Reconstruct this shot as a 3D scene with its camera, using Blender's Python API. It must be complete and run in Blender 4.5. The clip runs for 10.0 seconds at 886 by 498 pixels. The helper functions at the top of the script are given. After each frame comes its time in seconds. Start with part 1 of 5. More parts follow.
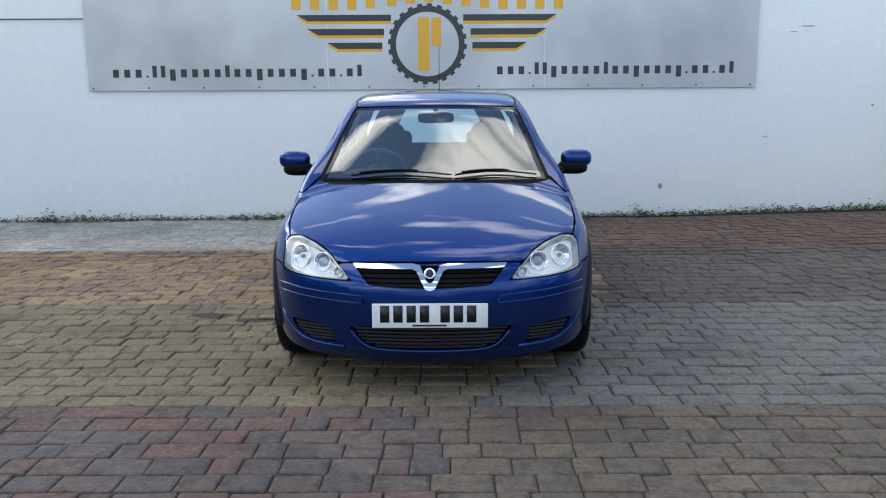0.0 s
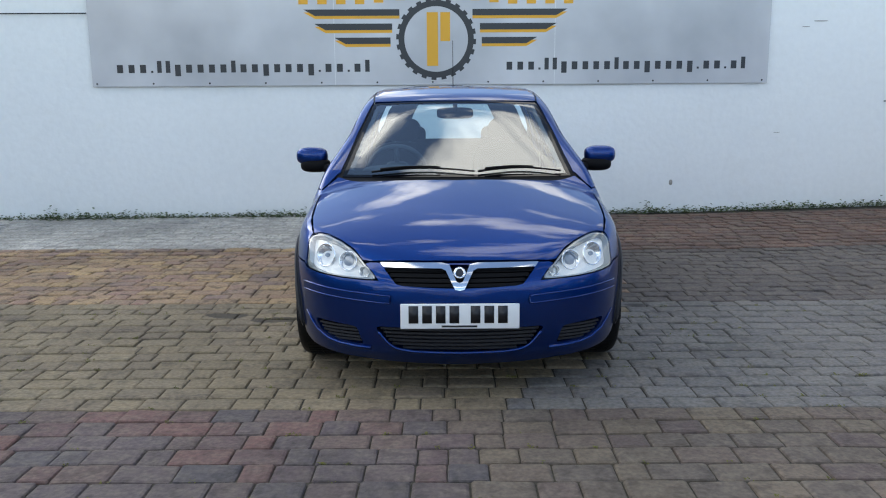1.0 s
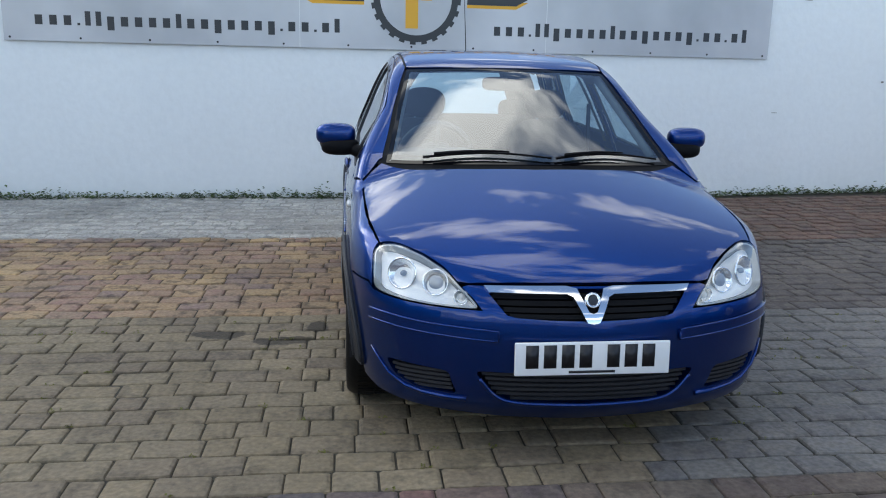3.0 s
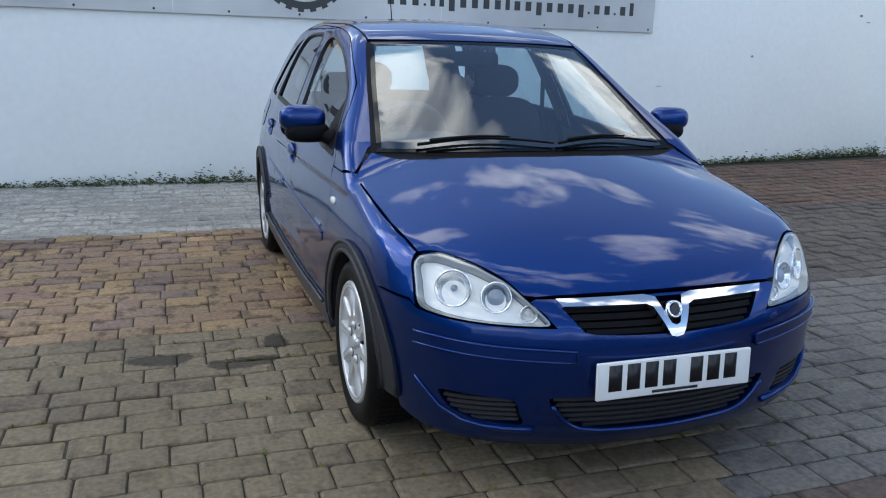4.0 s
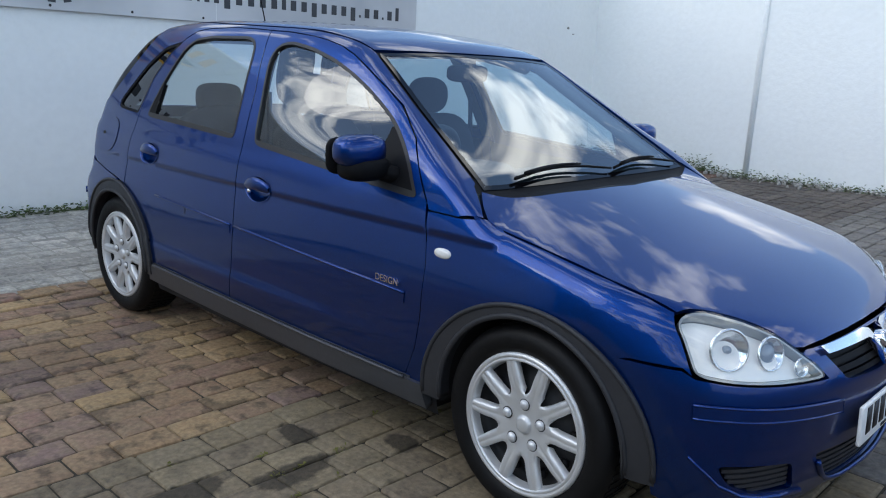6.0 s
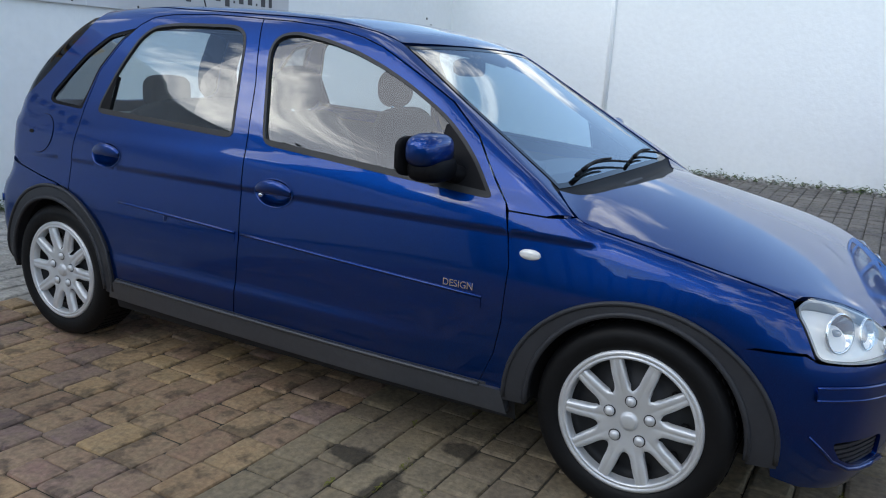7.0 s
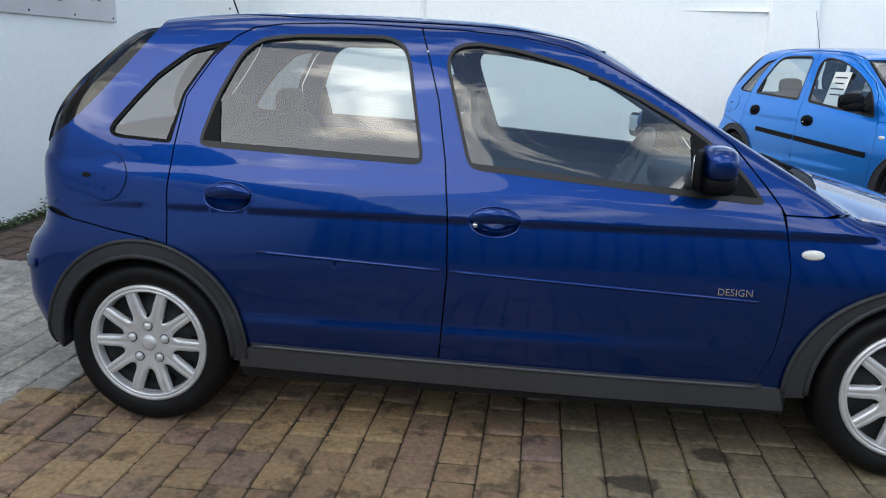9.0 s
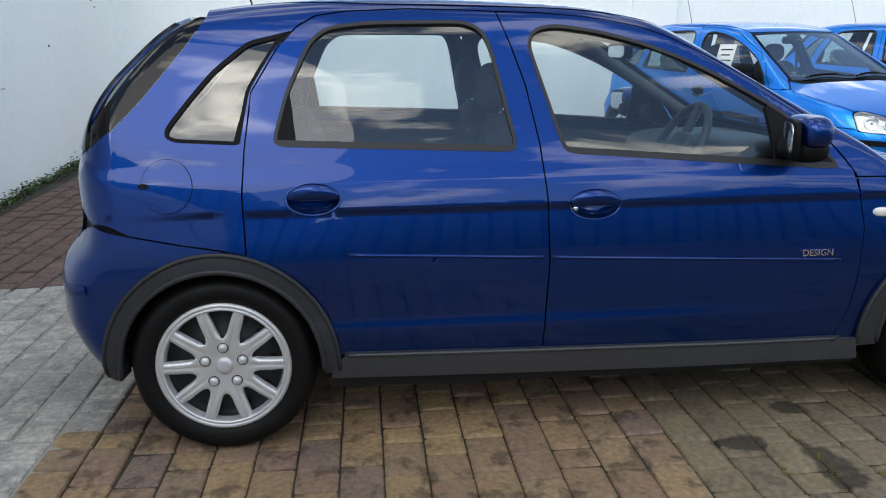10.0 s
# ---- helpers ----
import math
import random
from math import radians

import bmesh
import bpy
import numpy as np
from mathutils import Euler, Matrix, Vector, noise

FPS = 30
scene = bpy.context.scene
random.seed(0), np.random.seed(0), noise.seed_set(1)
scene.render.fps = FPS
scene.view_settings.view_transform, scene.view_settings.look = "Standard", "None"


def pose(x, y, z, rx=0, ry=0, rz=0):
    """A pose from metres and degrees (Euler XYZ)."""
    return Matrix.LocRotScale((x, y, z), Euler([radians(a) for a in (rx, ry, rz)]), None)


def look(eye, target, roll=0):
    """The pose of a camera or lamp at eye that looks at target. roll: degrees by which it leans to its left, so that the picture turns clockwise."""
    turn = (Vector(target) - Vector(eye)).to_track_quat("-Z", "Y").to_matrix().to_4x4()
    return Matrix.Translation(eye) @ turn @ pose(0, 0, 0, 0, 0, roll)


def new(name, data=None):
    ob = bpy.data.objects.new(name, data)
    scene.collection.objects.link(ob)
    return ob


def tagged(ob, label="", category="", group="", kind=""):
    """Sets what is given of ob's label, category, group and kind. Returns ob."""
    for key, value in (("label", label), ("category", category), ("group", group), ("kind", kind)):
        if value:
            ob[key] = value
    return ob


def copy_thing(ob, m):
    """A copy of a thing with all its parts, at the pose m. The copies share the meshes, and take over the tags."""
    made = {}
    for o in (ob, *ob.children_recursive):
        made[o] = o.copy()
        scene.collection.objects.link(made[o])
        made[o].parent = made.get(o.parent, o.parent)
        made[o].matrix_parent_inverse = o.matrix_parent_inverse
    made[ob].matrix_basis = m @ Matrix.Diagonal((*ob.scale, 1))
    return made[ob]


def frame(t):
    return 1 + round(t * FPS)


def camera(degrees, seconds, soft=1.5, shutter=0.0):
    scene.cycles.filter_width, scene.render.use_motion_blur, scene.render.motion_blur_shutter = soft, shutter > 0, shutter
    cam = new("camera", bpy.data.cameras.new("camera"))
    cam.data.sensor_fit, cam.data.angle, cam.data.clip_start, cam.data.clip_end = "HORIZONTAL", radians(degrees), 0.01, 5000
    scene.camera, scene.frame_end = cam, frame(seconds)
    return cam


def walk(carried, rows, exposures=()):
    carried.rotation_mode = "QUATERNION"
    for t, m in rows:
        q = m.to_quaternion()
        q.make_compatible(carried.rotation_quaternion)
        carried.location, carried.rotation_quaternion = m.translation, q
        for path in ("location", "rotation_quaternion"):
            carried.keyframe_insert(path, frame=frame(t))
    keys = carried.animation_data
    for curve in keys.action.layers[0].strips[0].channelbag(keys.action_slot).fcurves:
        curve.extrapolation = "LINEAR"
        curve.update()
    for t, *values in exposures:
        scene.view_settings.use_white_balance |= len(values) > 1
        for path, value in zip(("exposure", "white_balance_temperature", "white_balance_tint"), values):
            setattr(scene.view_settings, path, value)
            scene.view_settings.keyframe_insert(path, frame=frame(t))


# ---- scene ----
from mathutils import geometry

cam = camera(58.0, 10.0, 1.1)
PATH = [
    (0, (0.103, 0.301, 1.289), (0.079, 2.271, 0.944), -0.4),
    (0.5, (0.051, 0.332, 1.295), (0.032, 2.302, 0.948), -0.4),
    (1, (-0.053, 0.399, 1.281), (-0.064, 2.368, 0.928), -0.4),
    (1.5, (-0.111, 0.616, 1.268), (-0.108, 2.583, 0.909), -0.3),
    (2, (-0.223, 0.859, 1.267), (-0.193, 2.82, 0.878), 0.7),
    (2.5, (-0.483, 1.116, 1.265), (-0.4, 3.073, 0.864), 0.9),
    (4, (-1.37, 1.957, 1.27), (-0.726, 3.788, 0.787), 1.7),
    (4.5, (-1.643, 2.3, 1.266), (-0.817, 4.055, 0.78), 1.2),
    (5, (-1.964, 2.612, 1.262), (-0.932, 4.263, 0.81), 1.4),
    (5.2, (-2.113, 2.721, 1.276), (-1.002, 4.322, 0.825), 1.5),
    (6.3, (-2.62, 3.474, 1.265), (-1.095, 4.686, 0.811), 3.3),
    (6.5, (-2.726, 3.618, 1.26), (-1.141, 4.749, 0.803), 3.5),
    (7, (-2.901, 3.973, 1.247), (-1.193, 4.911, 0.794), 3.4),
    (7.5, (-3.019, 4.373, 1.271), (-1.231, 5.147, 0.819), 2.8),
    (8, (-3.157, 4.758, 1.276), (-1.302, 5.351, 0.824), 2.8),
    (8.5, (-3.206, 5.207, 1.268), (-1.312, 5.66, 0.811), 1.4),
    (9, (-3.263, 5.673, 1.272), (-1.332, 5.906, 0.808), 1.4),
    (9.5, (-3.306, 6.096, 1.265), (-1.358, 6.19, 0.824), -0.7),
    (10, (-3.207, 6.523, 1.265), (-1.278, 6.338, 0.77), -0.7),
]
walk(cam, [(t, look(eye, target, roll)) for t, eye, target, roll in PATH], [(0, 1.05, 6950, 8), (4.5, 0.92, 6600, 8), (7, 0.78, 6650, 8), (8.5, 0.9, 7000, 8), (10, 0.95, 7200, 8)])

# ---- world, sun, exposure ----
SUN_EL, SUN_AZ = radians(34), radians(300)
world = bpy.data.worlds.new("sky")
scene.world = world
world.use_nodes = True
wn, wl = world.node_tree.nodes, world.node_tree.links
wn.clear()
w_out, w_bg = wn.new("ShaderNodeOutputWorld"), wn.new("ShaderNodeBackground")
w_sky, w_tc, w_map = wn.new("ShaderNodeTexSky"), wn.new("ShaderNodeTexCoord"), wn.new("ShaderNodeMapping")
w_noise, w_ramp, w_mix = wn.new("ShaderNodeTexNoise"), wn.new("ShaderNodeValToRGB"), wn.new("ShaderNodeMix")
w_sky.sky_type, w_sky.sun_disc = "NISHITA", False
w_sky.sun_elevation, w_sky.sun_rotation = SUN_EL, SUN_AZ
w_sky.altitude, w_sky.dust_density, w_sky.ozone_density = 1200, 0.3, 1.5
w_map.inputs["Location"].default_value = (3.1, 1.7, 0.4)
w_map.inputs["Scale"].default_value = (1.0, 1.0, 2.3)
w_map.inputs["Rotation"].default_value = (0, 0, radians(34))
w_noise.inputs["Scale"].default_value = 3.2
w_noise.inputs["Detail"].default_value = 5.0
w_noise.inputs["Roughness"].default_value = 0.56
w_noise.inputs["Distortion"].default_value = 0.1
w_ramp.color_ramp.elements[0].position, w_ramp.color_ramp.elements[1].position = 0.55, 0.66
w_mid = w_ramp.color_ramp.elements.new(0.587)
w_mid.color = (0.35, 0.35, 0.35, 1)
w_mix.data_type = "RGBA"
# clouds glow towards the veiled sun
w_dot, w_pos, w_pow, w_gain = (wn.new("ShaderNodeVectorMath"), wn.new("ShaderNodeMath"), wn.new("ShaderNodeMath"), wn.new("ShaderNodeMath"))
w_dot.operation, w_pos.operation, w_pow.operation, w_gain.operation = "DOT_PRODUCT", "MAXIMUM", "POWER", "MULTIPLY_ADD"
w_dot.inputs[1].default_value = (math.sin(SUN_AZ) * math.cos(SUN_EL), math.cos(SUN_AZ) * math.cos(SUN_EL), math.sin(SUN_EL))
w_pos.inputs[1].default_value, w_pow.inputs[1].default_value = 0.0, 4.0
w_gain.inputs[1].default_value, w_gain.inputs[2].default_value = 0.42, 0.27
w_cloud = wn.new("ShaderNodeVectorMath")
w_cloud.operation = "SCALE"
w_cloud.inputs[0].default_value = (35.4, 36.3, 36.4)
wl.new(w_tc.outputs["Generated"], w_dot.inputs[0])
wl.new(w_dot.outputs["Value"], w_pos.inputs[0])
wl.new(w_pos.outputs[0], w_pow.inputs[0])
wl.new(w_pow.outputs[0], w_gain.inputs[0])
wl.new(w_gain.outputs[0], w_cloud.inputs["Scale"])
wl.new(w_cloud.outputs[0], w_mix.inputs["B"])
w_bg.inputs["Strength"].default_value = 0.15
wl.new(w_tc.outputs["Generated"], w_map.inputs["Vector"])
wl.new(w_map.outputs["Vector"], w_noise.inputs["Vector"])
w_lean, w_cover = wn.new("ShaderNodeVectorMath"), wn.new("ShaderNodeMath")
w_lean.operation, w_cover.operation = "DOT_PRODUCT", "MULTIPLY_ADD"
w_lean.inputs[1].default_value = (-0.15, 0.1, 0.6)
w_cover.inputs[1].default_value = 0.075
wl.new(w_tc.outputs["Generated"], w_lean.inputs[0])
wl.new(w_lean.outputs["Value"], w_cover.inputs[0])
wl.new(w_noise.outputs["Fac"], w_cover.inputs[2])
wl.new(w_cover.outputs[0], w_ramp.inputs["Fac"])
wl.new(w_ramp.outputs["Color"], w_mix.inputs["Factor"])
wl.new(w_sky.outputs["Color"], w_mix.inputs["A"])
wl.new(w_mix.outputs["Result"], w_bg.inputs["Color"])
wl.new(w_bg.outputs["Background"], w_out.inputs["Surface"])

sun = new("sun", bpy.data.lights.new("sun", "SUN"))
sun.data.energy, sun.data.angle, sun.data.color = 0.45, radians(45), (1.0, 0.95, 0.87)
sun.matrix_world = look((0, 0, 0), (-math.sin(SUN_AZ) * math.cos(SUN_EL), -math.cos(SUN_AZ) * math.cos(SUN_EL), -math.sin(SUN_EL)))


# ---- materials ----
def mat(name, color, rough=0.5, metal=0.0, coat=0.0, spec=0.5):
    m = bpy.data.materials.new(name)
    m.use_nodes = True
    b = m.node_tree.nodes["Principled BSDF"]
    b.inputs["Base Color"].default_value = (*color, 1)
    b.inputs["Roughness"].default_value = rough
    b.inputs["Metallic"].default_value = metal
    b.inputs["Coat Weight"].default_value = coat
    b.inputs["Coat Roughness"].default_value = 0.02
    b.inputs["Specular IOR Level"].default_value = spec
    return m


def grain(m, scale, amount, bump=0.0, detail=5.0, second=None, rough=0.0, tint=(1, 1, 1)):
    """Varies a plain material's colour and relief with noise at one or two scales."""
    n, l = m.node_tree.nodes, m.node_tree.links
    b = n["Principled BSDF"]
    base = tuple(b.inputs["Base Color"].default_value)[:3]
    tc = n.new("ShaderNodeTexCoord")
    t1 = n.new("ShaderNodeTexNoise")
    t1.inputs["Scale"].default_value, t1.inputs["Detail"].default_value = scale, detail
    l.new(tc.outputs["Object"], t1.inputs["Vector"])
    mix = n.new("ShaderNodeMix")
    mix.data_type = "RGBA"
    mix.inputs["A"].default_value = (*[c * (1 - amount) * k for c, k in zip(base, tint)], 1)
    mix.inputs["B"].default_value = (*[min(1, c * (1 + amount)) for c in base], 1)
    fac = t1.outputs["Fac"]
    if second:
        t2 = n.new("ShaderNodeTexNoise")
        t2.inputs["Scale"].default_value, t2.inputs["Detail"].default_value = second, 3.0
        l.new(tc.outputs["Object"], t2.inputs["Vector"])
        av = n.new("ShaderNodeMath")
        av.operation = "ADD"
        av.use_clamp = True
        half = n.new("ShaderNodeMath")
        half.operation = "MULTIPLY_ADD"
        half.inputs[1].default_value, half.inputs[2].default_value = 1.2, -0.6
        l.new(t2.outputs["Fac"], half.inputs[0])
        l.new(fac, av.inputs[0])
        l.new(half.outputs[0], av.inputs[1])
        fac = av.outputs[0]
    l.new(fac, mix.inputs["Factor"])
    l.new(mix.outputs["Result"], b.inputs["Base Color"])
    if rough:
        rr = n.new("ShaderNodeMath")
        rr.operation = "MULTIPLY_ADD"
        r0 = b.inputs["Roughness"].default_value
        rr.inputs[1].default_value, rr.inputs[2].default_value = rough, r0 - rough / 2
        l.new(fac, rr.inputs[0])
        l.new(rr.outputs[0], b.inputs["Roughness"])
    if bump:
        bp = n.new("ShaderNodeBump")
        bp.inputs["Strength"].default_value, bp.inputs["Distance"].default_value = bump, 0.01
        l.new(t1.outputs["Fac"], bp.inputs["Height"])
        l.new(bp.outputs["Normal"], b.inputs["Normal"])
    return m


def glass_mat(name, tint, gloss=0.085):
    """Thin pane: tinted see-through, with gloss that grows towards glancing angles."""
    m = bpy.data.materials.new(name)
    m.use_nodes = True
    n, l = m.node_tree.nodes, m.node_tree.links
    n.clear()
    out, mix = n.new("ShaderNodeOutputMaterial"), n.new("ShaderNodeMixShader")
    tr, gl, lw = n.new("ShaderNodeBsdfTransparent"), n.new("ShaderNodeBsdfGlossy"), n.new("ShaderNodeLayerWeight")
    tr.inputs["Color"].default_value = (*tint, 1)
    gl.inputs["Roughness"].default_value = 0.0
    gl.inputs["Color"].default_value = (0.97, 0.98, 1.0, 1)
    lw.inputs["Blend"].default_value = 0.5
    po, ma = n.new("ShaderNodeMath"), n.new("ShaderNodeMath")
    po.operation, ma.operation = "POWER", "MULTIPLY_ADD"
    po.inputs[1].default_value = 3.2
    ma.inputs[1].default_value, ma.inputs[2].default_value = 0.9 - gloss, gloss
    l.new(lw.outputs["Facing"], po.inputs[0])
    l.new(po.outputs[0], ma.inputs[0])
    l.new(ma.outputs[0], mix.inputs["Fac"])
    l.new(tr.outputs["BSDF"], mix.inputs[1])
    l.new(gl.outputs["BSDF"], mix.inputs[2])
    l.new(mix.outputs["Shader"], out.inputs["Surface"])
    return m


def paint_mat(name, color, flake):
    """Metallic car paint: a flake base under clear coat."""
    m = mat(name, color, 0.38, 0.92, 1.0, 0.0)
    n, l = m.node_tree.nodes, m.node_tree.links
    b = n["Principled BSDF"]
    b.inputs["Coat IOR"].default_value = 1.42
    tc, t1, t2 = n.new("ShaderNodeTexCoord"), n.new("ShaderNodeTexNoise"), n.new("ShaderNodeTexNoise")
    t1.inputs["Scale"].default_value, t1.inputs["Detail"].default_value = 900, 1
    t2.inputs["Scale"].default_value, t2.inputs["Detail"].default_value = 2.5, 4
    mix = n.new("ShaderNodeMix")
    mix.data_type = "RGBA"
    mix.inputs["A"].default_value, mix.inputs["B"].default_value = (*color, 1), (*flake, 1)
    ramp = n.new("ShaderNodeValToRGB")
    ramp.color_ramp.elements[0].position, ramp.color_ramp.elements[1].position = 0.45, 0.8
    l.new(tc.outputs["Object"], t1.inputs["Vector"])
    l.new(tc.outputs["Object"], t2.inputs["Vector"])
    l.new(t1.outputs["Fac"], ramp.inputs["Fac"])
    l.new(ramp.outputs["Color"], mix.inputs["Factor"])
    l.new(mix.outputs["Result"], b.inputs["Base Color"])
    rr = n.new("ShaderNodeMath")
    rr.operation = "MULTIPLY_ADD"
    rr.inputs[1].default_value, rr.inputs[2].default_value = 0.035, 0.0
    l.new(t2.outputs["Fac"], rr.inputs[0])
    l.new(rr.outputs[0], b.inputs["Coat Roughness"])
    return m


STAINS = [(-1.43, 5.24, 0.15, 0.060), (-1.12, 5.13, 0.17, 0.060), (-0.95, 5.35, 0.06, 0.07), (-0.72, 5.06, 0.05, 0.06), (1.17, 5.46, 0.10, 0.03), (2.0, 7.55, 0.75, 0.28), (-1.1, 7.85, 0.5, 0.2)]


def stain_group():
    """Dark oil and wet marks on the paving, each with its own ragged outline; gives a brightness factor."""
    g = bpy.data.node_groups.new("stains", "ShaderNodeTree")
    g.interface.new_socket("Factor", in_out="OUTPUT", socket_type="NodeSocketFloat")
    n, l = g.nodes, g.links
    out, geo, tn = n.new("NodeGroupOutput"), n.new("ShaderNodeNewGeometry"), n.new("ShaderNodeTexNoise")
    tn.inputs["Scale"].default_value, tn.inputs["Detail"].default_value = 6.0, 5.0
    l.new(geo.outputs["Position"], tn.inputs["Vector"])
    last = None
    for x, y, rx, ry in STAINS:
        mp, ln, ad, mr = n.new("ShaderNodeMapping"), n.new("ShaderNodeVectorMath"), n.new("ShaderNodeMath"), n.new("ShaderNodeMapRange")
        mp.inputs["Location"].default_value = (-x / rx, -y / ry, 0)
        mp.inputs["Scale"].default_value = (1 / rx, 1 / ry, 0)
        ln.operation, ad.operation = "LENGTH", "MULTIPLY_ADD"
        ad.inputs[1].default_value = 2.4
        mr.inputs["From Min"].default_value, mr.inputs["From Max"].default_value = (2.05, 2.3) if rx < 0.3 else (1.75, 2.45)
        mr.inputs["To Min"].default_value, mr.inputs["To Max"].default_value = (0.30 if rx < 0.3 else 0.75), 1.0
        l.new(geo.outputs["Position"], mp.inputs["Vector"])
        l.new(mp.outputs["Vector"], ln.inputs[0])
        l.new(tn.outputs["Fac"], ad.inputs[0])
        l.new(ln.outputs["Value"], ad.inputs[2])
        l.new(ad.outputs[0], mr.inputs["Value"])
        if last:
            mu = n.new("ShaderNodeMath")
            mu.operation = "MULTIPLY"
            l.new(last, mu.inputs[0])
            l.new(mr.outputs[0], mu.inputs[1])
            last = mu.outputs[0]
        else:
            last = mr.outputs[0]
    l.new(last, out.inputs[0])
    return g


STAIN_GROUP = stain_group()


def brick_mat(name, colors, rough=0.85, dust=(0.30, 0.25, 0.18), amount=0.10, damp=0.25):
    """Block paving: each block takes one of the colours, with mottling and grit."""
    m = mat(name, colors[0], rough)
    n, l = m.node_tree.nodes, m.node_tree.links
    b = n["Principled BSDF"]
    oi, geo, tc = n.new("ShaderNodeObjectInfo"), n.new("ShaderNodeNewGeometry"), n.new("ShaderNodeTexCoord")
    add, fr = n.new("ShaderNodeMath"), n.new("ShaderNodeMath")
    fr.operation = "FRACT"
    l.new(oi.outputs["Random"], add.inputs[0])
    l.new(geo.outputs["Random Per Island"], add.inputs[1])
    l.new(add.outputs[0], fr.inputs[0])
    ramp = n.new("ShaderNodeValToRGB")
    r = ramp.color_ramp
    for i, c in enumerate(colors):
        e = r.elements[i] if i < 2 else r.elements.new(0.5)
        e.position = i / max(1, len(colors) - 1)
    for i, e in enumerate(r.elements):
        e.position, e.color = i / max(1, len(colors) - 1), (*colors[i], 1)
    l.new(fr.outputs[0], ramp.inputs["Fac"])
    t1, t2 = n.new("ShaderNodeTexNoise"), n.new("ShaderNodeTexNoise")
    t1.inputs["Scale"].default_value, t1.inputs["Detail"].default_value = 48, 8
    t2.inputs["Scale"].default_value, t2.inputs["Detail"].default_value = 1.1, 5
    l.new(geo.outputs["Position"], t1.inputs["Vector"])
    l.new(geo.outputs["Position"], t2.inputs["Vector"])
    f1, f2 = n.new("ShaderNodeMapRange"), n.new("ShaderNodeMapRange")
    for f, lo, hi in ((f1, 0.70, 1.18), (f2, 0.56, 0.95)):
        f.inputs["From Min"].default_value, f.inputs["From Max"].default_value = 0.3, 0.7
        f.inputs["To Min"].default_value, f.inputs["To Max"].default_value = lo, hi
    l.new(t1.outputs["Fac"], f1.inputs["Value"])
    l.new(t2.outputs["Fac"], f2.inputs["Value"])
    mul = n.new("ShaderNodeMath")
    mul.operation = "MULTIPLY"
    l.new(f1.outputs[0], mul.inputs[0])
    l.new(f2.outputs[0], mul.inputs[1])
    sc = n.new("ShaderNodeVectorMath")
    sc.operation = "SCALE"
    # sandy bloom in blotches over the block's own colour
    t4, f4, bloom = n.new("ShaderNodeTexNoise"), n.new("ShaderNodeMapRange"), n.new("ShaderNodeMix")
    t4.inputs["Scale"].default_value, t4.inputs["Detail"].default_value = 17, 8
    l.new(geo.outputs["Position"], t4.inputs["Vector"])
    f4.inputs["From Min"].default_value, f4.inputs["From Max"].default_value = 0.42, 0.62
    f4.inputs["To Max"].default_value = amount * 2
    l.new(t4.outputs["Fac"], f4.inputs["Value"])
    bloom.data_type = "RGBA"
    bloom.inputs["B"].default_value = (*dust, 1)
    l.new(f4.outputs[0], bloom.inputs["Factor"])
    l.new(ramp.outputs["Color"], bloom.inputs["A"])
    l.new(bloom.outputs["Result"], sc.inputs[0])
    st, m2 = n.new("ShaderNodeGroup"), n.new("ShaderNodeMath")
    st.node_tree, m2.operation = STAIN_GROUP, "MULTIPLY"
    # damp blotches that stay inside the blocks
    t5, f5, m3 = n.new("ShaderNodeTexNoise"), n.new("ShaderNodeMapRange"), n.new("ShaderNodeMath")
    t5.inputs["Scale"].default_value, t5.inputs["Detail"].default_value, t5.inputs["Roughness"].default_value = 9.0, 4, 0.6
    l.new(geo.outputs["Position"], t5.inputs["Vector"])
    f5.inputs["From Min"].default_value, f5.inputs["From Max"].default_value = 0.53, 0.62
    f5.inputs["To Min"].default_value, f5.inputs["To Max"].default_value = 1.0, 1.0 - damp
    l.new(t5.outputs["Fac"], f5.inputs["Value"])
    m3.operation = "MULTIPLY"
    l.new(mul.outputs[0], m3.inputs[0])
    l.new(f5.outputs[0], m3.inputs[1])
    l.new(m3.outputs[0], m2.inputs[0])
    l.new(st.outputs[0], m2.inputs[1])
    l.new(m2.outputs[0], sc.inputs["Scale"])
    l.new(sc.outputs[0], b.inputs["Base Color"])
    t3 = n.new("ShaderNodeTexNoise")
    t3.inputs["Scale"].default_value, t3.inputs["Detail"].default_value = 55, 8
    l.new(geo.outputs["Position"], t3.inputs["Vector"])
    bp = n.new("ShaderNodeBump")
    bp.inputs["Strength"].default_value, bp.inputs["Distance"].default_value = 0.6, 0.008
    l.new(t3.outputs["Fac"], bp.inputs["Height"])
    l.new(bp.outputs["Normal"], b.inputs["Normal"])
    return m


PAINT = paint_mat("dark_blue_paint", (0.0006, 0.022, 0.138), (0.001, 0.066, 0.34))
PAINT_LIGHT = paint_mat("bright_blue_paint", (0.001, 0.24, 0.80), (0.002, 0.34, 0.95))
TRIM = grain(mat("grey_plastic", (0.027, 0.028, 0.032), 0.5, 0, 0, 0.35), 60, 0.2, 0.08, second=3)
SEAL = grain(mat("window_rubber", (0.009, 0.009, 0.010), 0.5), 40, 0.25, 0.05)
BLACK = grain(mat("black_rubber", (0.005, 0.005, 0.006), 0.55, 0, 0, 0.12), 40, 0.25, 0.05)
GLOSS_BLACK = mat("black_glass_edge", (0.003, 0.003, 0.004), 0.03, 0, 0, 0.3)
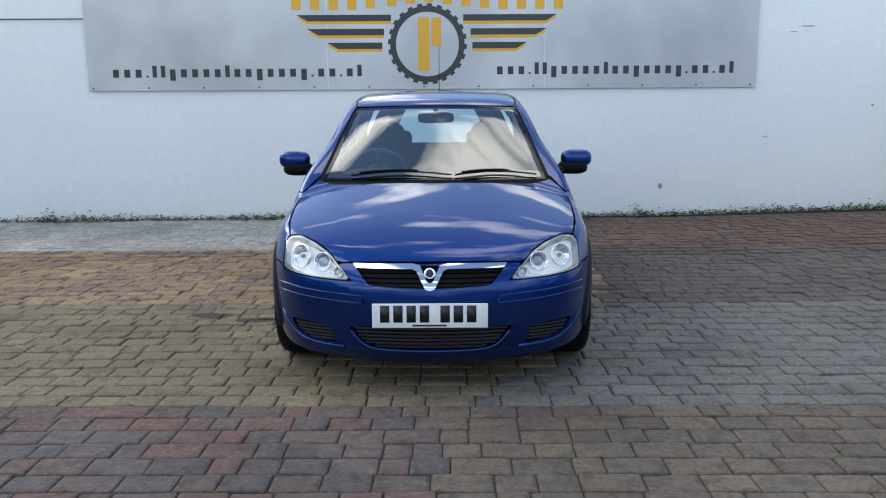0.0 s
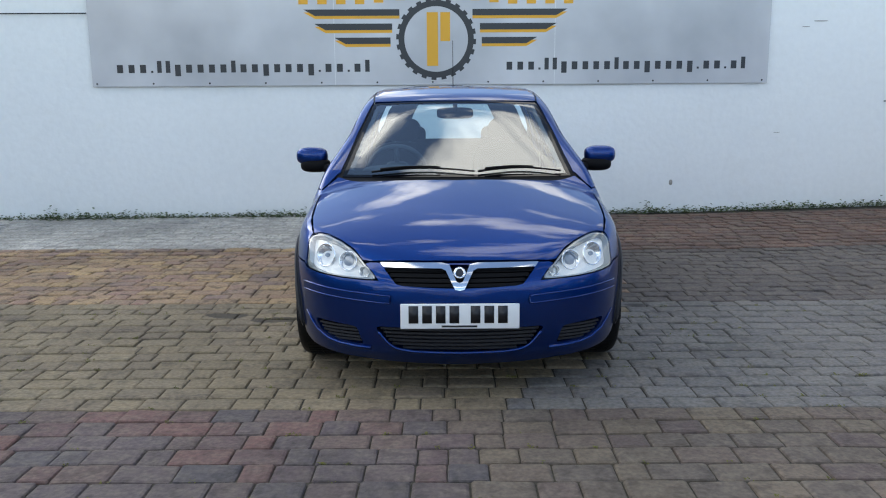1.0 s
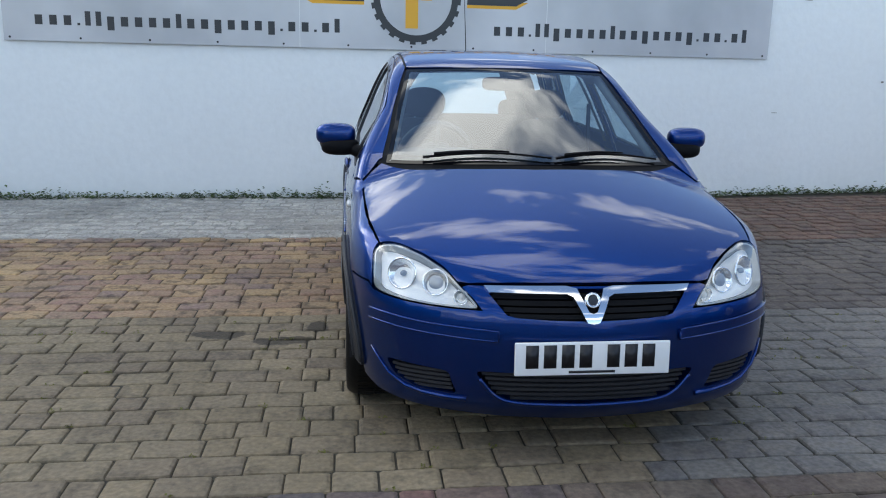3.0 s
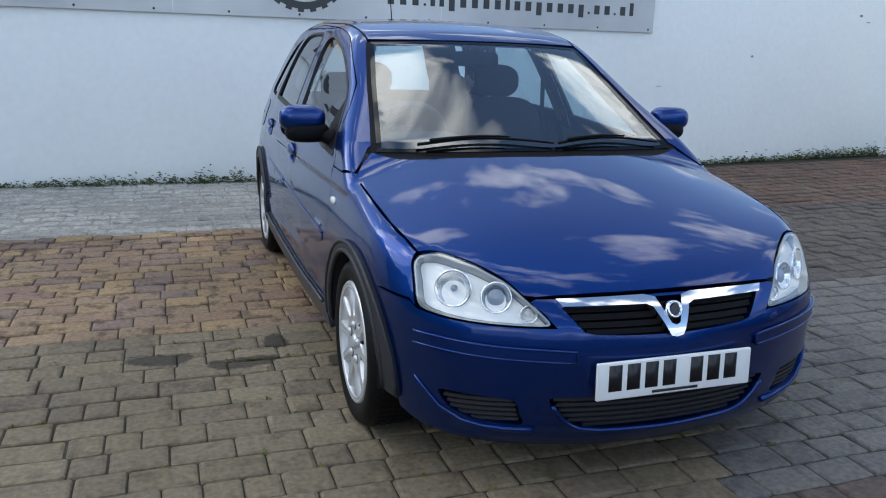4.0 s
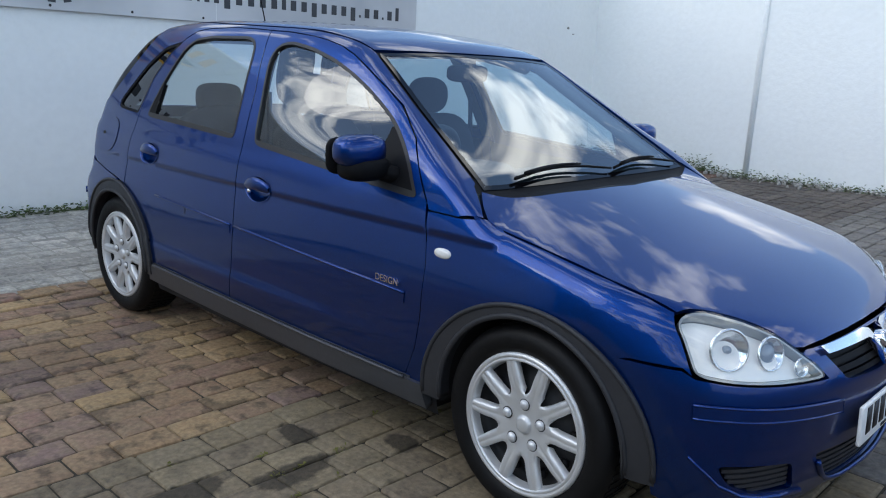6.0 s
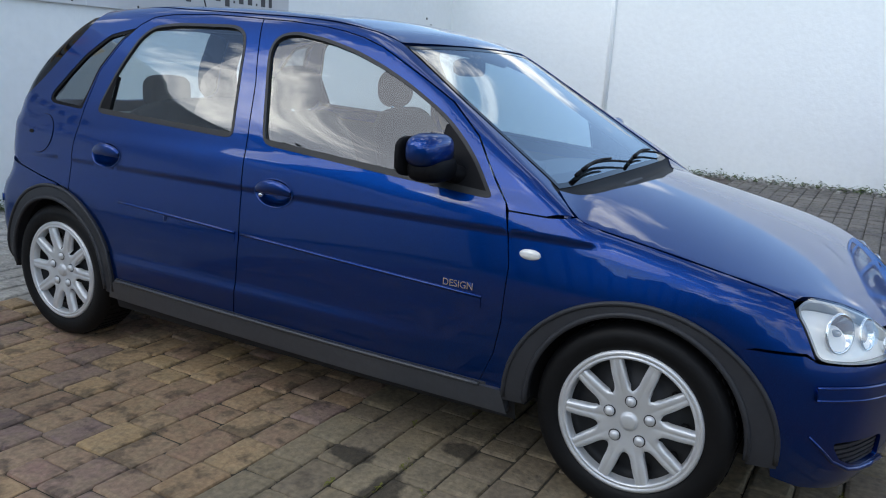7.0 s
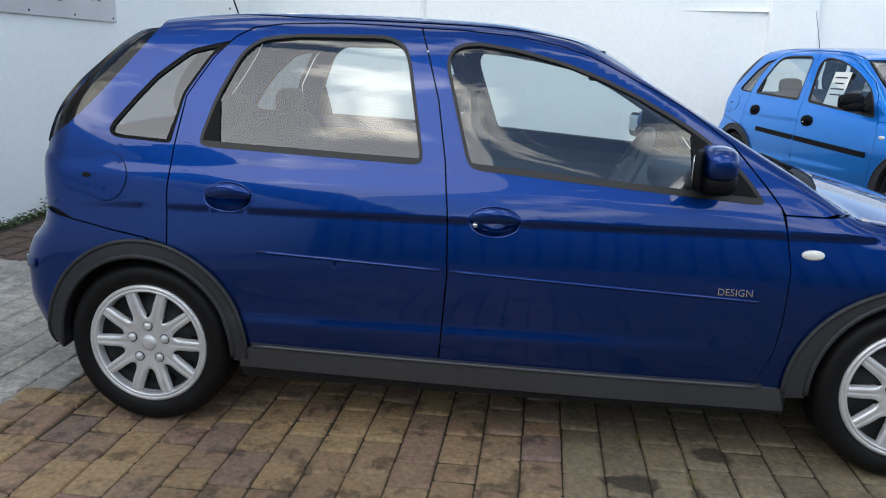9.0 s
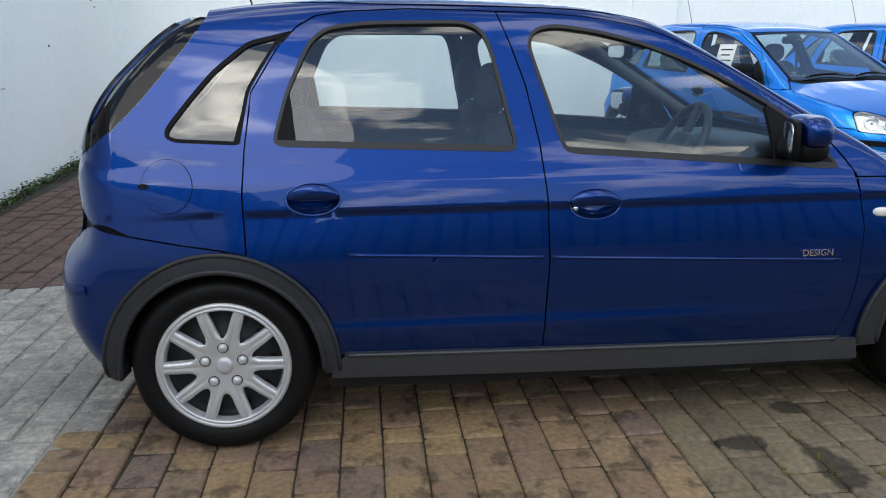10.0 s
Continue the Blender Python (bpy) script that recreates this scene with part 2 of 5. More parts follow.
BOWL_EDGE = grain(mat("lamp_edge", (0.34, 0.36, 0.37), 0.3, 0.6), 18, 0.15)
SKIRT = grain(mat("skirt_plastic", (0.042, 0.044, 0.050), 0.36), 60, 0.2, 0.05, second=3)
SHELL = mat("dark_inner_shell", (0.006, 0.006, 0.008), 0.8)
TYRE = grain(mat("tyre_rubber", (0.005, 0.005, 0.0055), 0.55, 0, 0, 0.2), 50, 0.3, 0.15, second=6)
SILVER = grain(mat("silver_wheel_paint", (0.62, 0.63, 0.64), 0.38, 0.5, 0.3), 30, 0.08, second=5)
STEEL = grain(mat("dark_steel", (0.03, 0.03, 0.032), 0.6, 0.4), 30, 0.3)
CHROME = mat("chrome", (0.86, 0.87, 0.9), 0.07, 1.0)
LAMP_BOWL = grain(mat("lamp_reflector", (0.95, 0.95, 0.93), 0.35, 0.0), 18, 0.05)
LAMP_GLASS = mat("projector_glass", (0.28, 0.33, 0.40), 0.06, 0.0, 1.0)
LAMP_CHROME = grain(mat("lamp_cup_metal", (0.90, 0.92, 0.94), 0.16, 0.9), 30, 0.06)
LENS = glass_mat("headlamp_lens", (0.98, 0.98, 0.97), 0.05)
GLASS = glass_mat("window_glass", (0.80, 0.87, 0.87), 0.08)
SCREEN = glass_mat("windscreen_glass", (0.66, 0.86, 0.94), 0.12)
TINTED = glass_mat("tinted_glass", (0.26, 0.29, 0.30), 0.08)
MIRROR = mat("mirror_glass", (0.8, 0.83, 0.85), 0.03, 1.0)
FABRIC = grain(mat("seat_fabric", (0.020, 0.021, 0.025), 0.9), 120, 0.4, 0.2)
DASH = grain(mat("dash_plastic", (0.045, 0.050, 0.056), 0.6), 80, 0.2, 0.1)
HEADLINER = grain(mat("headliner", (0.24, 0.24, 0.235), 0.9), 60, 0.1)
PILLAR = grain(mat("pillar_plastic", (0.10, 0.10, 0.098), 0.7), 60, 0.15, 0.05)
PLATE = mat("plate_white", (0.82, 0.83, 0.82), 0.35)
INK = mat("black_ink", (0.012, 0.012, 0.014), 0.4)
AMBER = mat("clear_indicator", (0.75, 0.74, 0.70), 0.15, 0.0, 1.0)
WALL_WHITE = grain(mat("white_wall_paint", (0.865, 0.885, 0.88), 0.85), 17, 0.05, 0.35, 9, second=0.55)
BANNER = grain(mat("banner_vinyl", (0.56, 0.56, 0.57), 0.3, 0.0, 0.15), 0.8, 0.5, second=0.5, tint=(0.93, 0.97, 1.05))
GOLD = mat("orange_print", (0.80, 0.40, 0.02), 0.35)
NAVY = mat("dark_print", (0.016, 0.018, 0.026), 0.3)
SOIL = grain(mat("joint_soil", (0.040, 0.034, 0.022), 0.95), 25, 0.6, 0.4, second=0.9)
LEAF = grain(mat("weed_leaf", (0.075, 0.115, 0.03), 0.6), 9, 0.5, second=60)
MOSS = grain(mat("joint_moss", (0.13, 0.13, 0.02), 0.8), 40, 0.4)
HEDGE = grain(mat("hedge_leaf", (0.12, 0.14, 0.09), 0.6), 4, 0.6, second=30)
STONE = grain(mat("rubble_stone", (0.30, 0.29, 0.27), 0.9), 22, 0.5, 0.4)
PAPER = mat("paper", (0.82, 0.82, 0.78), 0.7)


# ---- shared mesh helpers ----
def mesh_ob(name, verts, faces, material, parent=None, label="", smooth=True, normals=None):
    me = bpy.data.meshes.new(name)
    me.from_pydata([tuple(v) for v in verts], [], [tuple(f) for f in faces])
    me.materials.append(material)
    if smooth:
        me.polygons.foreach_set("use_smooth", [True] * len(me.polygons))
    if normals is not None:
        me.normals_split_custom_set([tuple(n) for n in normals])
    me.update()
    ob = new(name, me)
    if parent:
        ob.parent = parent
    if label:
        tagged(ob, label)
    return ob


def part(name, bm, material, parent, label="", smooth=True):
    """Links a bmesh as one mesh object under a thing or a part."""
    me = bpy.data.meshes.new(name)
    bmesh.ops.recalc_face_normals(bm, faces=bm.faces)
    bm.to_mesh(me)
    bm.free()
    me.materials.append(material)
    if smooth:
        me.polygons.foreach_set("use_smooth", [True] * len(me.polygons))
    ob = new(name, me)
    ob.parent = parent
    if label:
        tagged(ob, label)
    return ob


def empty(name, m, label, category, group="", kind=""):
    ob = new(name)
    ob.matrix_world = m
    ob.empty_display_size = 0.1
    return tagged(ob, label, category, group, kind)


def add_box(bm, lo, hi, bevel=0.0, m=None):
    r = bmesh.ops.create_cube(bm, size=1.0)
    vs = r["verts"]
    for v in vs:
        v.co = Vector([(l + h) / 2 + c * (h - l) for l, h, c in zip(lo, hi, v.co)])
    if bevel:
        es = {e for v in vs for e in v.link_edges}
        out = bmesh.ops.bevel(bm, geom=list(es), offset=bevel, segments=2, affect="EDGES", profile=0.6)
        vs = list({v for f in out["faces"] for v in f.verts} | {v for v in vs if v.is_valid})
    if m is not None:
        bmesh.ops.transform(bm, matrix=m, verts=vs)
    return vs


def blob(center, half, power=0.5, nu=28, nv=16, m=None):
    """A rounded box (superellipsoid) as verts and faces."""
    sp = lambda c, p: math.copysign(abs(c) ** p, c)
    vs, fs = [], []
    for j in range(nv + 1):
        b = -math.pi / 2 + math.pi * j / nv
        for i in range(nu):
            a = 2 * math.pi * i / nu
            p = Vector((sp(math.cos(b), power) * sp(math.cos(a), power) * half[0],
                        sp(math.cos(b), power) * sp(math.sin(a), power) * half[1], sp(math.sin(b), power) * half[2]))
            vs.append((m @ p if m is not None else p) + Vector(center))
    for j in range(nv):
        for i in range(nu):
            k = (i + 1) % nu
            fs.append((j * nu + i, j * nu + k, (j + 1) * nu + k, (j + 1) * nu + i))
    return vs, fs


def tube(points, radius, n=8, taper=1.0):
    """A round bar along points as verts and faces."""
    pts = [Vector(p) for p in points]
    vs, fs = [], []
    for i, p in enumerate(pts):
        d = (pts[min(i + 1, len(pts) - 1)] - pts[max(i - 1, 0)]).normalized()
        s = d.cross(Vector((0.31, 0.17, 0.93))).normalized()
        u = s.cross(d)
        r = radius * (1 + (taper - 1) * i / max(1, len(pts) - 1))
        vs += [p + (s * math.cos(2 * math.pi * k / n) + u * math.sin(2 * math.pi * k / n)) * r for k in range(n)]
    for i in range(len(pts) - 1):
        for k in range(n):
            q = (k + 1) % n
            fs.append((i * n + k, i * n + q, (i + 1) * n + q, (i + 1) * n + k))
    fs += [tuple(range(n))[::-1], tuple((len(pts) - 1) * n + k for k in range(n))]
    return vs, fs


def lathe(profile, n=64, axis="x"):
    """Turns (radius, offset) pairs about the axis."""
    vs, fs = [], []
    for r, o in profile:
        for k in range(n):
            a = 2 * math.pi * k / n
            vs.append((o, r * math.cos(a), r * math.sin(a)))
    for i in range(len(profile) - 1):
        for k in range(n):
            q = (k + 1) % n
            fs.append((i * n + k, i * n + q, (i + 1) * n + q, (i + 1) * n + k))
    return vs, fs


# ---- the car's body as a smooth form: x across, y from the front axle to the rear, z up ----
def spline(knots, x):
    """Monotone cubic through (x, value) knots."""
    kx, ky = np.array([k[0] for k in knots], float), np.array([k[1] for k in knots], float)
    h, d = np.diff(kx), np.diff(ky) / np.diff(kx)
    m = np.zeros_like(ky)
    m[0], m[-1] = d[0], d[-1]
    for i in range(1, len(kx) - 1):
        if d[i - 1] * d[i] > 0:
            a, b = 2 * h[i] + h[i - 1], h[i] + 2 * h[i - 1]
            m[i] = (a + b) / (a / d[i - 1] + b / d[i])
    x = np.asarray(x, float)
    i = np.clip(np.searchsorted(kx, x) - 1, 0, len(kx) - 2)
    t = np.clip((x - kx[i]) / h[i], -0.5, 1.5)
    out = np.where((t < 0), ky[i] + m[i] * t * h[i], 0)
    out = np.where((t > 1), ky[i + 1] + m[i + 1] * (t - 1) * h[i], out)
    c = (2 * t**3 - 3 * t**2 + 1) * ky[i] + (t**3 - 2 * t**2 + t) * h[i] * m[i] + (3 * t**2 - 2 * t**3) * ky[i + 1] + (t**3 - t**2) * h[i] * m[i + 1]
    return np.where((t >= 0) & (t <= 1), c, out)


PLAN = [(-0.8, 0.70), (-0.5, 0.757), (-0.25, 0.783), (0, 0.797), (0.4, 0.806), (1.0, 0.817), (1.6, 0.818), (2.1, 0.814), (2.5, 0.804), (2.8, 0.790), (3.1, 0.762)]
FLANK = [(0.1, -0.07), (0.2, -0.025), (0.32, -0.006), (0.45, 0), (0.55, -0.0015), (0.65, -0.008), (0.72, -0.0165), (0.79, -0.028), (0.86, -0.0445),
         (0.95, -0.073), (1.0, -0.092), (1.1, -0.135), (1.2, -0.178), (1.3, -0.230), (1.38, -0.285), (1.5, -0.40)]
NOSE = [(0.08, -0.58), (0.14, -0.645), (0.2, -0.682), (0.3, -0.70), (0.42, -0.706), (0.5, -0.70), (0.56, -0.68), (0.62, -0.645), (0.68, -0.61), (0.8, -0.56)]
HOOD = [(-0.8, 0.45), (-0.66, 0.568), (-0.6, 0.617), (-0.5, 0.675), (-0.35, 0.738), (-0.1, 0.815), (0.1, 0.868), (0.25, 0.903), (0.5, 0.945), (0.9, 0.97)]
ROOF = [(0.6, 1.15), (0.9, 1.308), (0.95, 1.326), (1.05, 1.354), (1.11, 1.367), (1.31, 1.403), (1.5, 1.415), (1.8, 1.427), (2.1, 1.429), (2.35, 1.417), (2.55, 1.394), (2.8, 1.34)]
TAIL = [(0.08, 2.90), (0.25, 3.0), (0.33, 3.06), (0.45, 3.10), (0.55, 3.10), (0.62, 3.075), (0.68, 3.025), (0.75, 3.01), (0.88, 3.005), (0.97, 2.985), (1.06, 2.95),
        (1.15, 2.885), (1.24, 2.79), (1.34, 2.675), (1.45, 2.52)]


TABLES = {}


def curve(knots, x):
    """The spline read from a fine table."""
    if id(knots) not in TABLES:
        xs = np.linspace(knots[0][0] - 0.3, knots[-1][0] + 0.3, 3000)
        ys, w = spline(knots, xs), 25
        bell = np.exp(-(np.arange(-3 * w, 3 * w + 1) / w) ** 2 / 2)
        ys = np.convolve(np.pad(ys, 3 * w, "edge"), bell / bell.sum(), "valid") if knots in (FLANK, ROOF, PLAN) else ys
        TABLES[id(knots)] = (xs, ys)
    return np.interp(x, *TABLES[id(knots)])


def smax(a, b, k):
    h = np.maximum(k - np.abs(a - b), 0) / k
    return np.maximum(a, b) + h * h * k / 4


def screen_y(z, a):
    bow = np.interp(z, [0.93, 1.32], [0.0, 0.07])
    return 0.402 + (z - 0.95) * 1.46 + bow * (np.minimum(a, 0.56) / 0.55) ** 2


def form(p):
    """Below zero inside the body."""
    a, y, z = np.abs(p[:, 0]), p[:, 1], p[:, 2]
    swell = 0.010 * np.exp(-(((y + 0.02) / 0.42) ** 2) - ((z - 0.62) / 0.10) ** 2) + 0.012 * np.exp(-(((y - 2.5) / 0.42) ** 2) - ((z - 0.62) / 0.11) ** 2)
    swage = 0.008 / (1 + np.exp((z - 0.415) / 0.008)) / (1 + np.exp((0.75 - y) / 0.10)) / (1 + np.exp((y - 2.25) / 0.05))
    ease = lambda t: np.clip(t, 0, 1) ** 2 * (3 - 2 * np.clip(t, 0, 1))
    lean = 0.035 * ease((z - 0.88) / 0.25) * ease((1.5 - y) / 0.8)
    side = a - (curve(PLAN, y) + curve(FLANK, z) + swell + swage - lean)
    nose = curve(NOSE, z) + 0.33 * a**2 + 0.35 * a**6 - y
    dip = 0.05 * ease((y - 0.20 - 0.30 * a**2) / 0.10) * ease((0.68 - a) / 0.06)
    hood = (z - (curve(HOOD, y) - dip - np.interp(y, [-0.5, 0.2], [0.022, 0.06]) * (a / 0.67) ** 2.2)) * 0.94
    tail = y - (curve(TAIL, z) - 0.09 * (a / 0.7) ** 2 - 0.065 * (a / 0.76) ** 6)
    screen = (screen_y(z, a) - y) * 0.56
    roof = z - (curve(ROOF, y) - 0.020 * (a / 0.5) ** 2)
    low = smax(smax(side, nose, 0.16), smax(hood, tail, 0.02), 0.055)
    up = smax(smax(smax(side, roof, 0.055), screen, 0.045), tail, 0.075)
    up = np.maximum(up, 0.78 - z)
    return -smax(-low, -up, 0.02)


def slope(p):
    e = 1e-3
    g = np.stack([form(p + d) - form(p - d) for d in np.eye(3) * e], 1)
    return g / np.maximum(np.linalg.norm(g, axis=1, keepdims=True), 1e-9)


def unit(v):
    v = np.array(v, float)
    return v / np.linalg.norm(v)


class View:
    """A parallel projection onto the body: way is the rays' direction, u and v span the sheet."""

    def __init__(self, way, u, v):
        self.way, self.u, self.v = unit(way), unit(u), unit(v)

    def flat(self, p):
        p = np.atleast_2d(p)
        return np.stack([p @ self.u, p @ self.v], 1)

    def rays(self, q):
        q = np.atleast_2d(q)
        c = np.array([0, 1.2, 0.7])
        s = c - self.way * 2.6
        s = s - self.u * (s @ self.u) - self.v * (s @ self.v)
        return q[:, :1] * self.u + q[:, 1:] * self.v + s, np.repeat(self.way[None], len(q), 0)


class Round:
    """A projection from a vertical axis outwards: angle and height. front: about (0, 0.25); else about (0, 2.3)."""

    def __init__(self, cy, sign):
        self.cy, self.sign = cy, sign

    def flat(self, p):
        p = np.atleast_2d(p)
        return np.stack([np.arctan2(p[:, 0], (p[:, 1] - self.cy) * self.sign) * 0.8, p[:, 2]], 1)

    def rays(self, q):
        q = np.atleast_2d(q)
        t = q[:, 0] / 0.8
        d = np.stack([-np.sin(t), -np.cos(t) * self.sign, 0 * t], 1)
        o = np.stack([0 * t, 0 * t + self.cy, q[:, 1]], 1) - d * 1.5
        return o, d


V_RIGHT, V_LEFT = View((1, 0, 0), (0, 1, 0), (0, 0, 1)), View((-1, 0, 0), (0, 1, 0), (0, 0, 1))
V_FRONT, V_REAR = View((0, 1, 0), (1, 0, 0), (0, 0, 1)), View((0, -1, 0), (1, 0, 0), (0, 0, 1))
V_TOP = View((0, 0, -1), (1, 0, 0), (0, 1, 0))
V_DIAG_R, V_DIAG_L = View((1, 0, -1), (0, 1, 0), (1, 0, 1)), View((-1, 0, -1), (0, 1, 0), (-1, 0, 1))
V_SCREEN, V_HATCH = View((0, 0.75, -0.66), (1, 0, 0), (0, 0.66, 0.75)), View((0, -1, -0.45), (1, 0, 0), (0, -0.45, 1))
V_NOSE, V_STERN = Round(0.25, -1), Round(2.3, 1)


def land(view, q, offset=0.0):
    """Where the sheet's points meet the body, pushed out by offset, and the normals there."""
    o, d = view.rays(np.asarray(q, float))
    n, steps = len(o), 120
    ts = np.linspace(0, 3.6, steps)
    lo, hi, found = np.zeros(n), np.full(n, 3.6), np.zeros(n, bool)
    prev = np.zeros(n)
    for t in ts:
        inside = (form(o + d * t) < 0) & ~found
        hi[inside], lo[inside] = t, prev[inside]
        found |= inside
        prev[:] = t
        if found.all():
            break
    for _ in range(14):
        mid = (lo + hi) / 2
        ins = form(o + d * mid[:, None]) < 0
        hi, lo = np.where(ins, mid, hi), np.where(ins, lo, mid)
    p = o + d * hi[:, None]
    nrm = slope(p)
    return p + nrm * offset, nrm


def inside_poly(q, poly):
    x, y = q[:, 0], q[:, 1]
    res = np.zeros(len(q), bool)
    a, b = poly, np.roll(poly, -1, 0)
    for (x0, y0), (x1, y1) in zip(a, b):
        if y0 == y1:
            continue
        hit = ((y0 > y) != (y1 > y)) & (x < (x1 - x0) * (y - y0) / (y1 - y0) + x0)
        res ^= hit
    return res


def dense(poly, step=0.02, closed=True):
    poly = np.asarray(poly, float)
    out = []
    n = len(poly)
    for i in range(n if closed else n - 1):
        a, b = poly[i], poly[(i + 1) % n]
        k = max(1, int(np.ceil(np.linalg.norm(b - a) / step)))
        out += [a + (b - a) * j / k for j in range(k)]
    if not closed:
        out.append(poly[-1])
    return np.array(out)


def rounded(poly, r=0.02, times=2):
    """Cuts the corners of a closed outline."""
    poly = np.asarray(poly, float)
    for _ in range(times):
        nxt, out = np.roll(poly, -1, 0), []
        for a, b in zip(poly, nxt):
            f = min(0.25, r / max(np.linalg.norm(b - a), 1e-6))
            out += [a + (b - a) * f, b - (b - a) * f]
        poly = np.array(out)
    return poly


def shrink(poly, d):
    """Moves a closed outline inwards by d."""
    poly = np.asarray(poly, float)
    area = np.sum(poly[:, 0] * np.roll(poly[:, 1], -1) - np.roll(poly[:, 0], -1) * poly[:, 1])
    t = np.roll(poly, -1, 0) - np.roll(poly, 1, 0)
    t /= np.maximum(np.linalg.norm(t, axis=1, keepdims=True), 1e-9)
    nrm = np.stack([-t[:, 1], t[:, 0]], 1) * (1 if area > 0 else -1)
    return poly + nrm * d


def patch(name, view, outline, material, parent, holes=(), offset=0.0, rim=0.014, step=0.03, label=""):
    """A panel of the body: the outline on the view's sheet, laid on the form, with a turned-in edge."""
    near = min(0.018, step * 0.85)
    rings = [dense(outline, near)] + [dense(h, near) for h in holes]
    pts, edges = [], []
    for r in rings:
        k = len(pts)
        pts += [Vector(p) for p in r]
        edges += [(k + i, k + (i + 1) % len(r)) for i in range(len(r))]
    lo, hi = rings[0].min(0), rings[0].max(0)
    gx, gy = np.meshgrid(np.arange(lo[0] + step / 2, hi[0], step), np.arange(lo[1] + step / 2, hi[1], step))
    gx = gx + (np.arange(gx.shape[0]) % 2)[:, None] * step / 2
    g = np.stack([gx.ravel(), gy.ravel()], 1)
    keep = inside_poly(g, rings[0])
    for r in rings[1:]:
        keep &= ~inside_poly(g, r)
    g = g[keep]
    edge_pts = np.concatenate(rings)
    if len(g):
        far = np.min(np.linalg.norm(g[:, None] - edge_pts[None], axis=2), axis=1) > 0.55 * step
        pts += [Vector(p) for p in g[far]]
    vs, _, fs, *_ = geometry.delaunay_2d_cdt(pts, edges, [], 0, 1e-6)
    q = np.array([tuple(v) for v in vs])
    fs = np.array([f for f in fs if len(f) == 3])
    c = q[fs].mean(1)
    keep = inside_poly(c, rings[0])
    for r in rings[1:]:
        keep &= ~inside_poly(c, r)
    fs = fs[keep]
    p, nrm = land(view, q, offset)
    a, b, e = p[fs[:, 0]], p[fs[:, 1]], p[fs[:, 2]]
    flip = np.einsum("ij,ij->i", np.cross(b - a, e - a), nrm[fs].mean(1)) < 0
    fs[flip] = fs[flip][:, ::-1]
    verts, faces = [tuple(v) for v in p], [tuple(int(i) for i in f) for f in fs]
    loops = [nrm[i] for f in faces for i in f]
    if rim:
        seen = {}
        for f in faces:
            for i in range(3):
                e = (f[i], f[(i + 1) % 3])
                seen[e] = seen.get((e[1], e[0]), 0) + 1
                if (e[1], e[0]) in seen:
                    seen[(e[1], e[0])] = 2
        border = [e for e, n in seen.items() if n == 1]
        top, low = {}, {}
        for e in border:
            for i in e:
                if i not in top:
                    top[i] = len(verts)
                    verts.append(tuple(p[i] - nrm[i] * 0.0005))
                    low[i] = len(verts)
                    verts.append(tuple(p[i] - nrm[i] * rim))
        for i, j in border:
            faces.append((top[j], top[i], low[i], low[j]))
            loops += [(0, 0, 0)] * 4
    return mesh_ob(name, verts, faces, material, parent, label, normals=loops)


def ellipse(c, r, a0=0.0, a1=360.0, n=40):
    return [(c[0] + r[0] * math.cos(radians(a0 + (a1 - a0) * i / n)), c[1] + r[1] * math.sin(radians(a0 + (a1 - a0) * i / n))) for i in range(n + (a1 - a0 < 359))]


def on(view, pts):
    return land(view, np.asarray(pts, float))[0]


def both(pts):
    """A half outline from the middle outwards and back, mirrored into a whole one."""
    return list(pts) + [(-x, y) for x, y in pts[::-1] if abs(x) > 1e-6]


AXLE, WHEEL_R = 2.491, 0.287
ARCH_F, ARCH_R = (0.39, 0.353), (0.368, 0.374)
SEAM_B = [(1.585, 1.366), (1.55, 1.27), (1.509, 1.14), (1.475, 0.96), (1.458, 0.80), (1.452, 0.6), (1.468, 0.36), (1.474, 0.302)]
SEAM_A = [(0.477, 0.285), (0.43, 0.40), (0.413, 0.50), (0.405, 0.67), (0.424, 0.78), (0.444, 0.853), (0.522, 0.95), (0.590, 1.032), (0.719, 1.127), (0.812, 1.178), (0.914, 1.230), (0.979, 1.262), (1.034, 1.287), (1.122, 1.316), (1.21, 1.335), (1.30, 1.348)]
SEAM_C = [(2.395, 0.651), (2.400, 0.83), (2.390, 0.96), (2.367, 1.13), (2.285, 1.262), (2.225, 1.325), (2.164, 1.358), (2.07, 1.371), (1.876, 1.377), (1.70, 1.372)]
WIN_F = [(1.40, 0.933), (1.497, 1.26), (1.475, 1.312), (1.40, 1.326), (1.257, 1.304), (1.117, 1.268), (0.999, 1.225), (0.89, 1.176), (0.764, 1.108), (0.698, 1.069), (0.621, 1.012), (0.559, 0.955), (0.505, 0.885), (0.492, 0.860)]
WIN_R = [(2.307, 0.972), (2.262, 1.128), (2.19, 1.28), (2.13, 1.325), (2.0, 1.339), (1.70, 1.340), (1.64, 1.315), (1.613, 1.26), (1.545, 0.94)]
WIN_Q = [(2.225, 1.317), (2.376, 1.283), (2.483, 1.199), (2.557, 1.116), (2.626, 1.03), (2.628, 1.002), (2.60, 0.987), (2.402, 0.975), (2.398, 1.0), (2.372, 1.135), (2.292, 1.263)]


def arch(y0, r, a0, a1, n=26):
    return ellipse((y0, 0.285), r, a0, a1, n)


